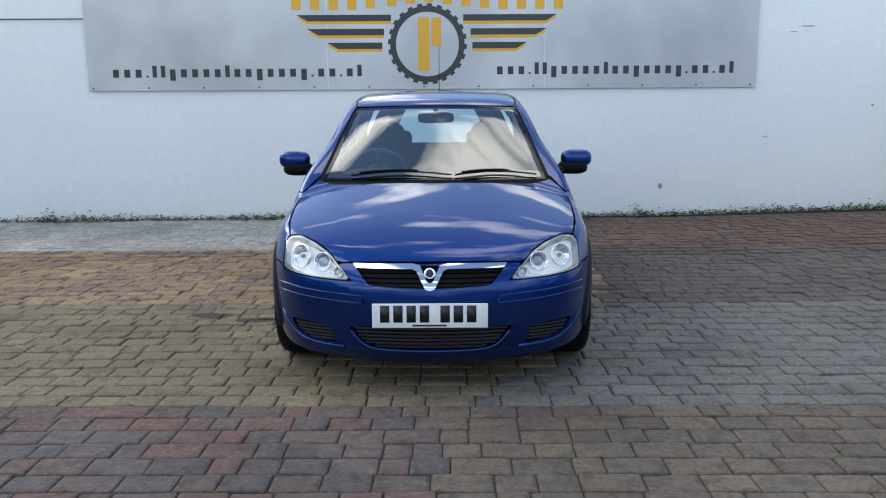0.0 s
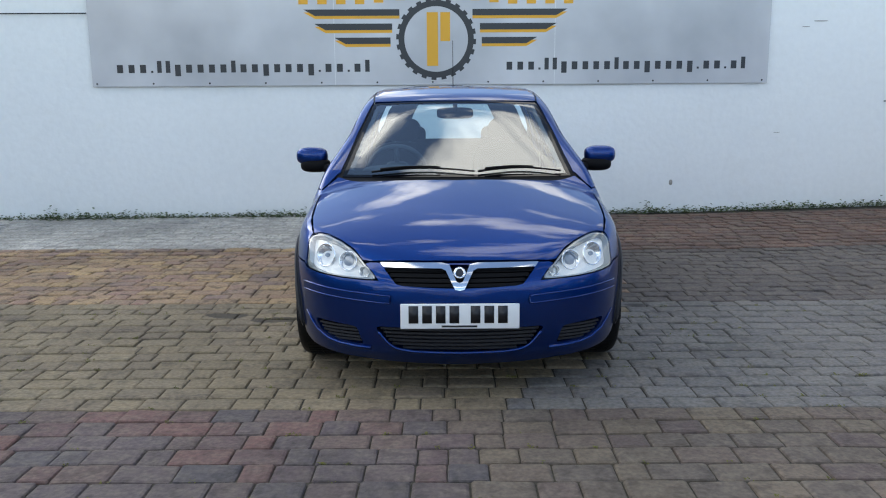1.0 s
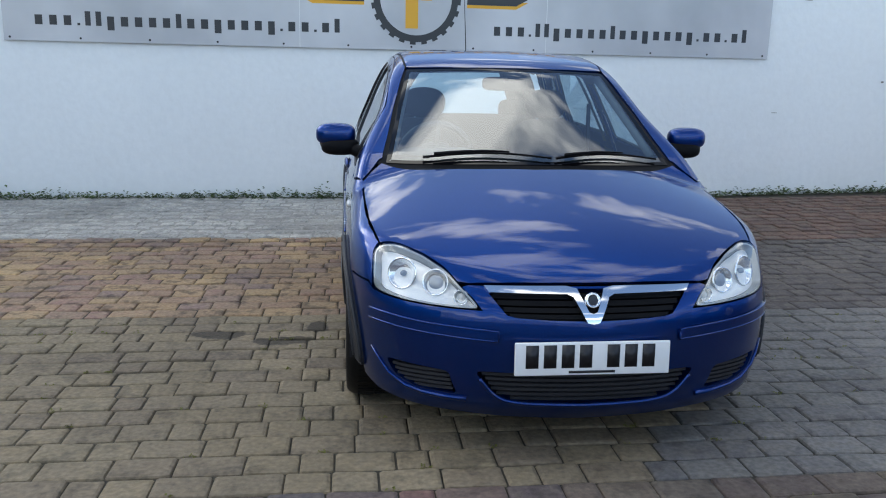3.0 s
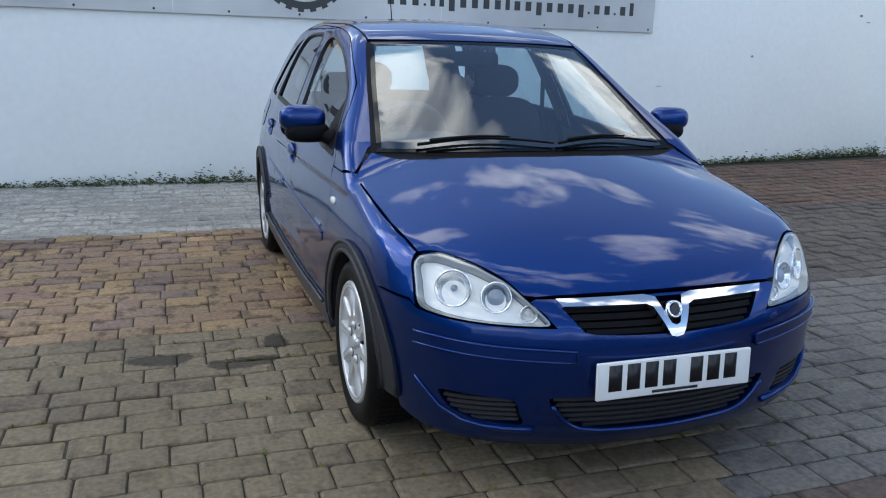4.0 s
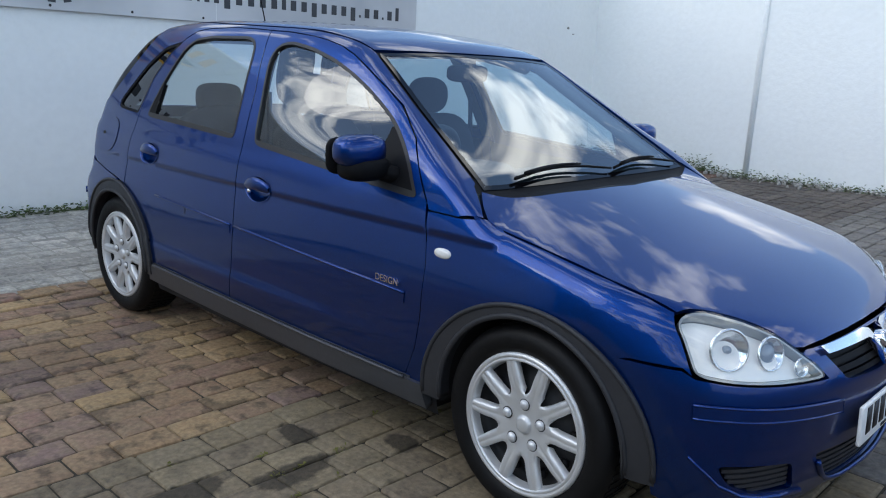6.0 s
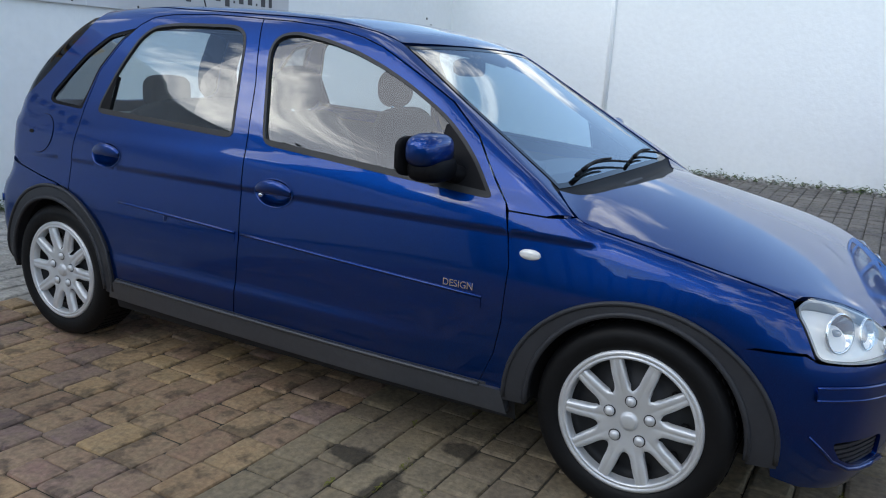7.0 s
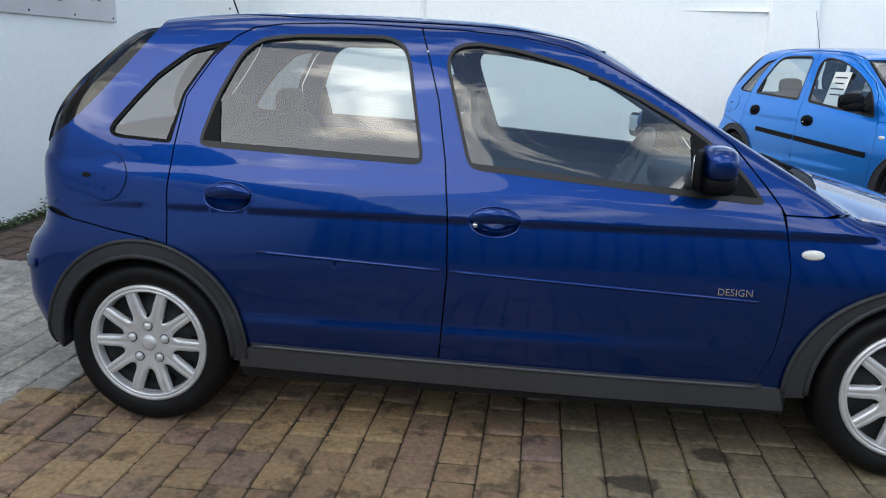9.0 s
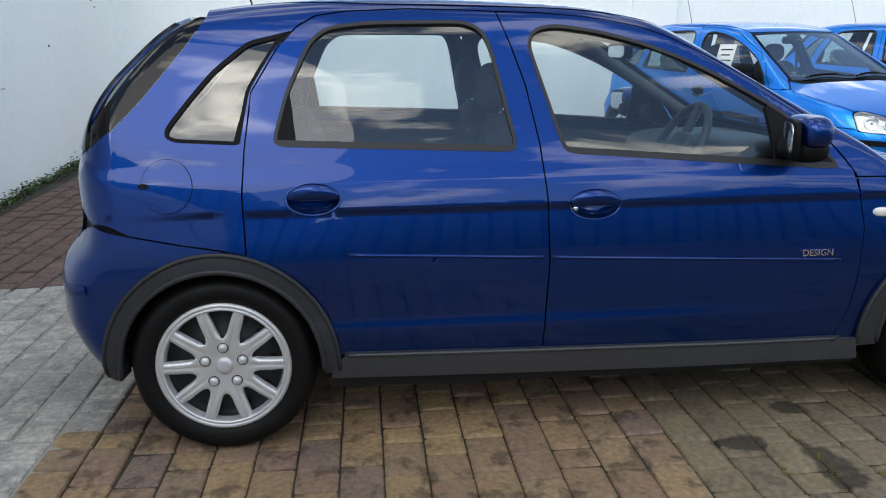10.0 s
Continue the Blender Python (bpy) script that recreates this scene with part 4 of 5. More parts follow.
        # rub strips
        for door, ys in ((front_door, (0.482, 1.445)), (rear_door, (1.475, 2.085))):
            zz = lambda y: 0.566 + (y - 0.48) * 0.0468
            ys = np.linspace(ys[0], ys[1], 14)
            if style == "design":
                bead = land(v, [(y, zz(y)) for y in ys], 0.002)[0]
                bv, bf = tube([tuple(b) for b in bead], 0.0055, 8)
                mesh_ob("rub_strip", bv, bf, trim2, door)
                line = [(y, zz(y) - 0.004) for y in ys] + [(y, zz(y) - 0.034) for y in ys[::-1]]
                patch("rub_strip_face", v, line, trim2, door, offset=0.003, rim=0.006)
            else:
                line = [(y, zz(y) + 0.022) for y in ys] + [(y, zz(y) - 0.022) for y in ys[::-1]]
                patch("rub_strip", v, line, trim2, door, offset=0.010, rim=0.014)
        # handles
        for door, y, z in ((front_door, 1.309, 0.774), (rear_door, 2.186, 0.813)):
            dv, df, n = [], [], 36
            for q, depth in ((1.06, 0.003), (1.0, 0.004), (0.95, 0.001), (0.88, -0.010), (0.7, -0.022), (0.4, -0.029), (0.02, -0.031)):
                dv += [tuple(r) for r in land(v, ellipse((y, z), (0.082 * q, 0.047 * q), n=n), depth)[0]]
            for a in range(6):
                df += [(a * n + k, a * n + (k + 1) % n, (a + 1) * n + (k + 1) % n, (a + 1) * n + k) for k in range(n)]
            dish = mesh_ob("handle_dish", dv, df if s > 0 else [f[::-1] for f in df], trim2, door)
            gv, gf = [], []
            for k in range(25):
                f = -1 + 2 * k / 24
                o = land(v, [(y + 0.078 * f, z + 0.010 + 0.010 * (1 - f * f))], 0.002 + 0.010 * (1 - f * f))[0][0]
                w, h = 0.007 + 0.006 * (1 - f * f), 0.008 + 0.017 * math.sqrt(max(0, 1 - f * f))
                gv += [(o[0] + s * w * math.cos(t) , o[1], o[2] + h * math.sin(t)) for t in np.linspace(0, 2 * math.pi, 13)[:-1]]
            for k in range(24):
                gf += [(k * 12 + q, k * 12 + (q + 1) % 12, (k + 1) * 12 + (q + 1) % 12, (k + 1) * 12 + q) for q in range(12)]
            mesh_ob("grip", gv, gf, trim2, dish)
            if door is front_door and s < 0:
                o = land(v, [(y + 0.062, z - 0.012)], -0.004)[0][0]
                vs, fs = blob(o, (0.010, 0.010, 0.010), 0.9, 14, 8)
                mesh_ob("key_lock", vs, fs, CHROME, dish)
        # side repeater lamp
        c = on(v, [(0.342, 0.718)])[0]
        vs, fs = blob(c, (0.012, 0.034, 0.016), 0.9, 24, 12)
        mesh_ob("side_repeater", vs, fs, AMBER, car, "clear side indicator lamp")
        # fuel flap
        if s < 0:
            ring = ellipse((2.622, 0.860), (0.0775, 0.0805))
            patch("fuel_flap_gap", v, ring, BLACK, car, offset=0.0008, rim=0)
            flap = patch("fuel_flap", v, ellipse((2.622, 0.860), (0.0755, 0.0785)), paint, car, offset=0.003, rim=0.004, step=0.02)
            patch("finger_notch", v, ellipse((2.69, 0.862), (0.016, 0.008)), BLACK, flap, offset=0.0045, rim=0)
        # door mirror
        ym, zm = 0.668, 0.985
        vs, fs = blob((s * 0.851, ym - 0.006, zm + 0.008), (0.092, 0.054, 0.052), 0.7, 32, 18)
        shell = mesh_ob("door_mirror", vs, fs, trim2, car, "body-coloured door mirror" if style == "design" else "black door mirror")
        vs, fs = blob((s * 0.848, ym + 0.040, zm - 0.012), (0.084, 0.014, 0.060), 0.5, 28, 12, Matrix.Rotation(s * radians(18), 3, "Z"))
        mesh_ob("mirror_rim", vs, fs, BLACK, shell)
        vs, fs = blob((s * 0.846, ym + 0.052, zm - 0.010), (0.068, 0.004, 0.046), 0.45, 28, 10, Matrix.Rotation(s * radians(18), 3, "Z"))
        mesh_ob("mirror_glass", vs, fs, MIRROR, shell)
        vs, fs = tube([(s * 0.70, 0.60, 0.905), (s * 0.75, 0.625, 0.918), (s * 0.80, 0.65, 0.94), (s * 0.84, 0.66, 0.96)], 0.030, 12, 0.9)
        mesh_ob("mirror_arm", vs, fs, BLACK, shell)
        vs, fs = blob((s * 0.832, ym - 0.006, zm - 0.046), (0.088, 0.060, 0.042), 0.7, 28, 12)
        mesh_ob("mirror_underside", vs, fs, BLACK, shell)
        # wheels
        build_wheel("wheel", car, s * 0.752, 0.0, "spoked" if style == "design" else "plain")
        build_wheel("wheel", car, s * 0.752, AXLE, "spoked" if style == "design" else "plain")
    if style == "design":
        for side_s in (-1, 1):
            cu = bpy.data.curves.new("lettering", "FONT")
            cu.body, cu.size, cu.extrude, cu.align_x, cu.align_y = "DESIGN", 0.031, 0.0015, "CENTER", "CENTER"
            tmp = bpy.data.objects.new("lettering", cu)
            me = bpy.data.meshes.new_from_object(tmp)
            bpy.data.objects.remove(tmp)
            me.materials.append(CHROME)
            ob = new("trim_lettering", me)
            ob.parent = car
            c = on(V_RIGHT if side_s < 0 else V_LEFT, [(0.562, 0.592)])[0]
            ob.matrix_basis = pose(c[0] + side_s * 0.004, c[1], c[2], 90, 0, -90 if side_s < 0 else 90)
            tagged(ob, "small chrome lettering on the door")

    # roof, windscreen, tailgate
    roof = both([(0.0, 0.950), (0.2, 0.957), (0.40, 0.980), (0.48, 0.995), (0.502, 1.000), (0.505, 1.05), (0.508, 1.15), (0.511, 1.4), (0.510, 1.7), (0.497, 2.0), (0.462, 2.3), (0.435, 2.47), (0.3, 2.53), (0.0, 2.545)])
    patch("roof", V_TOP, roof, paint, car, step=0.035)
    ditch = [(0.490, 1.00), (0.495, 1.15), (0.500, 1.4), (0.498, 1.7), (0.485, 2.0), (0.45, 2.3), (0.42, 2.48), (0.455, 2.49), (0.48, 2.3), (0.517, 2.0), (0.531, 1.7), (0.531, 1.4), (0.528, 1.15), (0.524, 1.02)]
    for s in (-1, 1):
        patch("roof_ditch", V_TOP, [(s * x, y) for x, y in ditch], BLACK, car, offset=-0.004, rim=0)
    edge = [(0.0, 0.896), (0.30, 0.896), (0.55, 0.897), (0.632, 0.900), (0.600, 1.00), (0.564, 1.12), (0.533, 1.21), (0.508, 1.288), (0.496, 1.302), (0.30, 1.312), (0.0, 1.316)]
    scr = [tuple(p) for p in V_SCREEN.flat(np.array([(x, screen_y(z, np.array(abs(x))), z) for x, z in both(edge)]))]
    sd = dense(scr, 0.02)
    patch("screen_bed", V_SCREEN, shrink(sd, -0.022), SHELL, car, [shrink(sd, 0.016)], offset=-0.011, rim=0)
    patch("screen_seal", V_SCREEN, sd, GLOSS_BLACK, car, [shrink(sd, 0.020)], offset=-0.003, rim=0.01)
    patch("windscreen", V_SCREEN, shrink(sd, 0.010), SCREEN, car, offset=-0.004, rim=0, label="windscreen glass").visible_shadow = False
    cowl = both([(0.0, 0.172), (0.25, 0.195), (0.45, 0.240), (0.60, 0.292), (0.67, 0.325), (0.655, 0.365), (0.60, 0.38), (0.5, 0.375), (0.3, 0.37), (0.0, 0.37)])
    patch("cowl", V_TOP, cowl, BLACK, car, offset=-0.006, rim=0)
    hatch = both([(0.0, 1.372), (0.30, 1.365), (0.43, 1.345), (0.50, 1.25), (0.565, 1.13), (0.61, 1.03), (0.628, 0.96), (0.622, 0.85), (0.61, 0.755), (0.45, 0.664), (0.0, 0.66)])
    hp = [tuple(p) for p in V_HATCH.flat(on(V_REAR, hatch))]
    hw = [tuple(p) for p in V_HATCH.flat(on(V_REAR, rounded(both([(0.0, 1.345), (0.26, 1.335), (0.39, 1.315), (0.45, 1.24), (0.52, 1.10), (0.545, 1.02), (0.5, 0.975), (0.0, 0.965)]), 0.03)))]
    back = both([(0.0, 1.385), (0.36, 1.375), (0.46, 1.355), (0.54, 1.25), (0.60, 1.13), (0.66, 1.03), (0.70, 0.96), (0.70, 0.76), (0.5, 0.69), (0.0, 0.68)])
    bh = [tuple(p) for p in V_HATCH.flat(on(V_REAR, back))]
    patch("tail_surround", V_HATCH, bh, BLACK, car, [hw], offset=-0.012, rim=0)
    gate = patch("tailgate", V_HATCH, hp, paint, car, [hw])
    patch("rear_glass", V_HATCH, hw, GLASS, gate, offset=-0.003, rim=0).visible_shadow = False
    for s in (-1, 1):
        lamp = [tuple(p) for p in V_HATCH.flat(on(V_REAR, [(s * x, z) for x, z in ((0.44, 1.343), (0.502, 1.25), (0.567, 1.13), (0.622, 1.03), (0.667, 0.96), (0.50, 0.955), (0.43, 1.02), (0.39, 1.10), (0.32, 1.24), (0.27, 1.325))]))]
        patch("glass_edge", V_HATCH, lamp, GLOSS_BLACK, gate, offset=0.004, rim=0.01)
    rz = [(0.0, 0.655), (0.3, 0.658), (0.5, 0.665)]
    rb = [tuple(p) for p in V_STERN.flat(on(V_REAR, rz))] + [tuple(p) for p in V_STERN.flat(on(V_LEFT, [(2.86, 0.740), (2.74, 0.712), (2.60, 0.685), (2.47, 0.664)]))]
    rb += [tuple(p) for p in V_STERN.flat(on(V_LEFT, arch(AXLE, (0.352, 0.360), 92, -2, 18)))] + [(0.62, 0.24), (0.4, 0.22), (0.0, 0.22)]
    patch("rear_bumper", V_STERN, rb + [(-t, z) for t, z in rb[::-1] if abs(t) > 1e-6], paint, car)

    for v, s in ((V_RIGHT, -1), (V_LEFT, 1)):
        patch("bumper_strip", v, [(2.97, 0.560), (2.887, 0.566), (2.885, 0.537), (2.97, 0.526)], trim2, car, offset=0.006, rim=0.01)
    patch("bumper_backing", V_STERN, [(-0.86, 0.64), (0.86, 0.64), (0.86, 0.79), (-0.86, 0.79)], BLACK, car, offset=-0.014, rim=0)

    # underbody and cabin
    bm = bmesh.new()
    add_box(bm, (-0.52, -0.55, 0.16), (0.52, 2.85, 0.30))
    add_box(bm, (-0.70, 0.42, 0.17), (0.70, 2.06, 0.30))
    add_box(bm, (-0.50, -0.5, 0.3), (0.50, 0.30, 0.52))
    add_box(bm, (-0.52, 2.2, 0.3), (0.52, 2.80, 0.50))
    part("underbody", bm, SHELL, car, smooth=False)
    seats(car)
    cabin(car)
    # wipers
    for x0, x1 in ((-0.47, 0.10), (0.12, 0.58)):
        arm = []
        for i in range(13):
            x = x0 + (x1 - x0) * i / 12
            z = 0.922 + 0.018 * math.sin(math.pi * i / 12)
            arm.append((x, float(screen_y(np.array(z), np.array(abs(x)))) - 0.022, z))
        vs, fs = tube(arm, 0.006, 8, 0.7)
        blade = mesh_ob("wiper", vs, fs, BLACK, car)
        vs, fs = tube([(x, y - 0.012, z + 0.010) for x, y, z in arm[1:9]], 0.0075, 8, 0.5)
        mesh_ob("wiper_arm", vs, fs, BLACK, blade)
    # aerial
    vs, fs = blob((0, 2.42, 1.394), (0.018, 0.035, 0.014), 0.8, 20, 10)
    foot = mesh_ob("aerial", vs, fs, BLACK, car, "black roof aerial")
    vs, fs = tube([(0, 2.42, 1.40), (0, 2.49, 1.60), (0, 2.57, 1.80)], 0.0035, 8, 0.6)
    mesh_ob("aerial_rod", vs, fs, BLACK, foot)
    return car


def seats(car):
    for x in (-0.36, 0.36):
        vs, fs = blob((x, 1.14, 0.52), (0.25, 0.28, 0.09), 0.5)
        seat = mesh_ob("front_seat", vs, fs, FABRIC, car)
        vs, fs = blob((x, 1.46, 0.76), (0.235, 0.075, 0.28), 0.55, m=Matrix.Rotation(radians(-16), 3, "X"))
        mesh_ob("backrest", vs, fs, FABRIC, seat)
        vs, fs = blob((x, 1.57, 1.115), (0.125, 0.05, 0.088), 0.8)
        mesh_ob("headrest", vs, fs, FABRIC, seat)
        for dx in (-0.05, 0.05):
            vs, fs = tube([(x + dx, 1.54, 0.98), (x + dx, 1.57, 1.09)], 0.007)
            mesh_ob("headrest_post", vs, fs, CHROME, seat)
    vs, fs = blob((0, 1.98, 0.52), (0.60, 0.26, 0.09), 0.4)
    bench = mesh_ob("rear_bench", vs, fs, FABRIC, car)
    vs, fs = blob((0, 2.24, 0.76), (0.60, 0.07, 0.27), 0.4, m=Matrix.Rotation(radians(-18), 3, "X"))
    mesh_ob("backrest", vs, fs, FABRIC, bench)
    for x in (-0.34, 0.34):
        vs, fs = blob((x, 2.33, 1.05), (0.12, 0.045, 0.075), 0.6)
        mesh_ob("headrest", vs, fs, FABRIC, bench)


def cabin(car):
    vs, fs = blob((0, 0.52, 0.70), (0.66, 0.30, 0.185), 0.45, 40, 20)
    dash = mesh_ob("dashboard", vs, fs, DASH, car)
    vs, fs = blob((-0.36, 0.66, 0.885), (0.20, 0.13, 0.05), 0.6)
    mesh_ob("instrument_hood", vs, fs, DASH, dash)
    ring_v, ring_f = [], []
    m = Matrix.Translation((-0.36, 0.88, 0.885)) @ Matrix.Rotation(radians(-62), 4, "X")
    for i in range(40):
        a = 2 * math.pi * i / 40
        for k in range(10):
            b = 2 * math.pi * k / 10
            r = 0.175 + 0.015 * math.cos(b)
            ring_v.append(m @ Vector((r * math.cos(a), r * math.sin(a), 0.015 * math.sin(b))))
    for i in range(40):
        for k in range(10):
            j, q = (i + 1) % 40, (k + 1) % 10
            ring_f.append((i * 10 + k, j * 10 + k, j * 10 + q, i * 10 + q))
    wheel = mesh_ob("steering_wheel", ring_v, ring_f, DASH, car, "dark grey steering wheel")
    vs, fs = blob((-0.36, 0.87, 0.885), (0.075, 0.065, 0.03), 0.6, m=Matrix.Rotation(radians(-62), 3, "X"))
    mesh_ob("wheel_boss", vs, fs, DASH, wheel)
    for a in (0, 180, 270):
        e = m @ Vector((0.17 * math.cos(radians(a)), 0.17 * math.sin(radians(a)), 0))
        vs, fs = tube([(-0.36, 0.88, 0.885), e], 0.016)
        mesh_ob("wheel_spoke", vs, fs, DASH, wheel)
    for s in (-1, 1):
        rod = [(s * (x - 0.012), float(screen_y(np.array(z), np.array(x))) + 0.07, z - 0.01) for x, z in ((0.508, 1.28), (0.54, 1.19), (0.575, 1.08), (0.605, 0.98), (0.62, 0.93))]
        vs, fs = tube(rod, 0.026, 10)
        mesh_ob("pillar_trim", vs, fs, PILLAR, car)
    vs, fs = blob((0, 0.99, 1.235), (0.115, 0.018, 0.035), 0.5)
    mirror = mesh_ob("rear_view_mirror", vs, fs, BLACK, car)
    vs, fs = blob((0, 1.010, 1.235), (0.105, 0.003, 0.029), 0.45)
    mesh_ob("mirror_face", vs, fs, MIRROR, mirror)
    vs, fs = tube([(0, 0.98, 1.24), (0, 0.965, 1.30)], 0.014)
    mesh_ob("mirror_stem", vs, fs, BLACK, mirror)
    # headlining under the roof, with the pillars' inner sides
    lining = both([(0.0, 0.98), (0.46, 1.03), (0.50, 1.4), (0.48, 2.0), (0.42, 2.45), (0.0, 2.5)])
    patch("headlining", V_TOP, lining, HEADLINER, car, offset=-0.03, rim=0)
    for v, s in ((V_RIGHT, -1), (V_LEFT, 1)):
        patch("pillar_trim", v, [(1.44, 0.93), (1.53, 1.30), (1.60, 1.33), (1.50, 0.93)], PILLAR, car, offset=-0.05, rim=0)
        rail = [(s * 0.478, y, float(curve(ROOF, y)) - 0.088) for y in np.linspace(1.06, 2.45, 12)]
        vs, fs = tube(rail, 0.030, 10)
        mesh_ob("cant_rail", vs, fs, PILLAR, car)
        belt = land(v, [(1.51, 1.15)], -0.06)[0][0]
        vs, fs = tube([belt, (belt[0] + s * 0.0, 1.50, 0.95), (s * 0.64, 1.48, 0.5)], 0.012, 6)
        mesh_ob("seat_belt", vs, fs, FABRIC, car)
    bm = bmesh.new()
    add_box(bm, (-0.55, 2.28, 0.90), (0.55, 2.80, 0.925), 0.008)
    part("parcel_shelf", bm, DASH, car)


# ---- the yard ----
def rise(x, y):
    """The ground lifts gently towards the two walls."""
    return 0.09 * min(1, max(0, (y - 7.2) / 2.1)) + 0.10 * min(1, max(0, (x - 2.5) / 4.5))


def sheet(name, xs, ys, drop, material, label, category):
    vs = [(x, y, rise(x, y) - drop) for y in ys for x in xs]
    n = len(xs)
    fs = [(j * n + i, j * n + i + 1, (j + 1) * n + i + 1, (j + 1) * n + i) for j in range(len(ys) - 1) for i in range(n - 1)]
    return tagged(mesh_ob(name, vs, fs, material), label, category, kind="structure")


YARD = grain(mat("yard_surface", (0.056, 0.054, 0.052), 0.9), 3.0, 0.35, 0.3, second=0.3)
sheet("ground", [-900, -200, -60, -30, -15, *np.linspace(-9, 9, 37), 15, 30, 60, 200, 900], [-900, -200, -60, -30, -12, *np.linspace(-2, 11, 53), 30, 60, 200, 900], 0.024, YARD,
      "dark worn asphalt ground around the block paving", "ground")
sheet("paving_bed", np.linspace(-7.6, 8.2, 40), np.linspace(1.3, 9.6, 40), 0.0105, SOIL, "dark soil and moss bed between paving blocks", "ground")

# unseen pale strip, added to lighten the dark band reflected in the doors
REFLECT_GREY = grain(mat("reflected_strip_grey", (0.21, 0.20, 0.18), 0.9), 2.5, 0.3, 0.2, second=0.4)
sheet("reflected_strip", np.linspace(-9.7, -7.62, 5), np.linspace(-9, 30, 60), 0.012, REFLECT_GREY, "unseen pale grey strip added at the hedge foot to brighten the doors' reflections", "ground")
SAND = grain(mat("pale_joint_sand", (0.30, 0.285, 0.255), 0.95), 40, 0.3, 0.3, second=1.3)
sheet("sand_bed", np.linspace(-7.6, 0.95, 24), np.linspace(7.54, 9.3, 12), 0.0045, SAND, "pale sand swept between the paving blocks by the wall", "ground")

BACK = lambda x: 9.28 + 0.03 * x
SIDE = lambda y: 7.10 + 0.05 * (7.3 - y)


def rough_wall(name, p0, p1, height, label, thick=0.3, step=0.16):
    """A thick plastered wall from p0 to p1 (its face), slightly uneven, with a flat top."""
    a, b = Vector((*p0, 0)), Vector((*p1, 0))
    d = (b - a).normalized()
    out = Vector((d.y, -d.x, 0))
    n, k = int((b - a).length / step), int(height / step)
    vs, fs = [], []
    for j in range(k + 1):
        for i in range(n + 1):
            p = a + (b - a) * i / n + Vector((0, 0, -0.1 + (height + 0.1) * j / k))
            w = noise.noise(p * 0.45) * 0.012 + noise.noise(p * 2.1) * 0.004
            vs.append(p + out * w)
    for j in range(k):
        for i in range(n):
            fs.append((j * (n + 1) + i, j * (n + 1) + i + 1, (j + 1) * (n + 1) + i + 1, (j + 1) * (n + 1) + i))
    m = len(vs)
    for p in (a, b):
        for z in (-0.1, height):
            vs.append(p - out * thick + Vector((0, 0, z)))
    tl, tr = k * (n + 1), k * (n + 1) + n
    fs += [(0, tl, m + 1, m), (n, m + 2, m + 3, tr), (m, m + 1, m + 3, m + 2)]
    fs.append(tuple([m + 1, *range(tl, tr + 1), m + 3]))
    return tagged(mesh_ob(name, vs, fs, WALL_WHITE), label, "wall", kind="structure")


rough_wall("wall_north", (-16, BACK(-16)), (SIDE(9.5), BACK(7)), 2.72, "rough white painted rendered wall behind the car")
rough_wall("wall_east", (SIDE(9.6), 9.6), (SIDE(-14), -14), 2.72, "rough white painted rendered wall along the yard side")
rough_wall("wall_south", (9, -14), (-16, -14), 2.6, "plain white rendered wall closing the yard")

# painted pipe and pier on the side wall
vs, fs = tube([(SIDE(7.25) - 0.01, 7.25, 0.0), (SIDE(7.25) - 0.01, 7.25, 2.0), (SIDE(7.25) - 0.01, 7.25, 2.70)], 0.032, 12)
tagged(mesh_ob("wall_pipe", vs, fs, WALL_WHITE), "white painted pipe running up the wall", "pipe")
bm = bmesh.new()
add_box(bm, (SIDE(3.0) - 0.11, 2.45, -0.05), (SIDE(3.0) + 0.2, 3.02, 2.70), 0.012)
pier = part("wall_pier", bm, WALL_WHITE, None, smooth=False)
tagged(pier, "white painted pier standing proud of the wall", "pier", kind="structure")
bm = bmesh.new()
add_box(bm, (SIDE(3.9) - 0.012, 3.02, 1.912), (SIDE(3.9) + 0.1, 4.75, 1.918), 0.003)
tagged(part("wall_ledge", bm, WALL_WHITE, None, smooth=False), "thin horizontal ridge in the white render", "ledge", kind="structure")

# ---- banner ----
banner = empty("banner", pose(0, BACK(0) - 0.030, 0, 0, 0, math.degrees(math.atan(0.03))), "grey vinyl banner with dark and orange print on the wall", "banner")
bm = bmesh.new()
add_box(bm, (-3.85, 0, 1.505), (3.46, 0.012, 2.68), 0.002)
part("banner_sheet", bm, BANNER, banner, smooth=False)
for x in (-1.25, 1.12):
    bm = bmesh.new()
    add_box(bm, (x - 0.002, -0.0012, 1.505), (x + 0.002, 0.0, 2.68))
    part("banner_seam", bm, PLATE, banner, smooth=False)
for x in np.linspace(-3.8, 3.4, 13):
    vs, fs = blob((x, -0.002, 1.535), (0.010, 0.003, 0.010), 0.9, 12, 6)
    mesh_ob("eyelet", vs, fs, STEEL, banner)


def printed(name, pts, material, depth, parent):
    """A flat printed shape on the banner."""
    vs = [(x, -depth, z) for x, z in pts]
    return mesh_ob(name, vs, [tuple(range(len(vs)))[::-1]], material, parent, smooth=False)


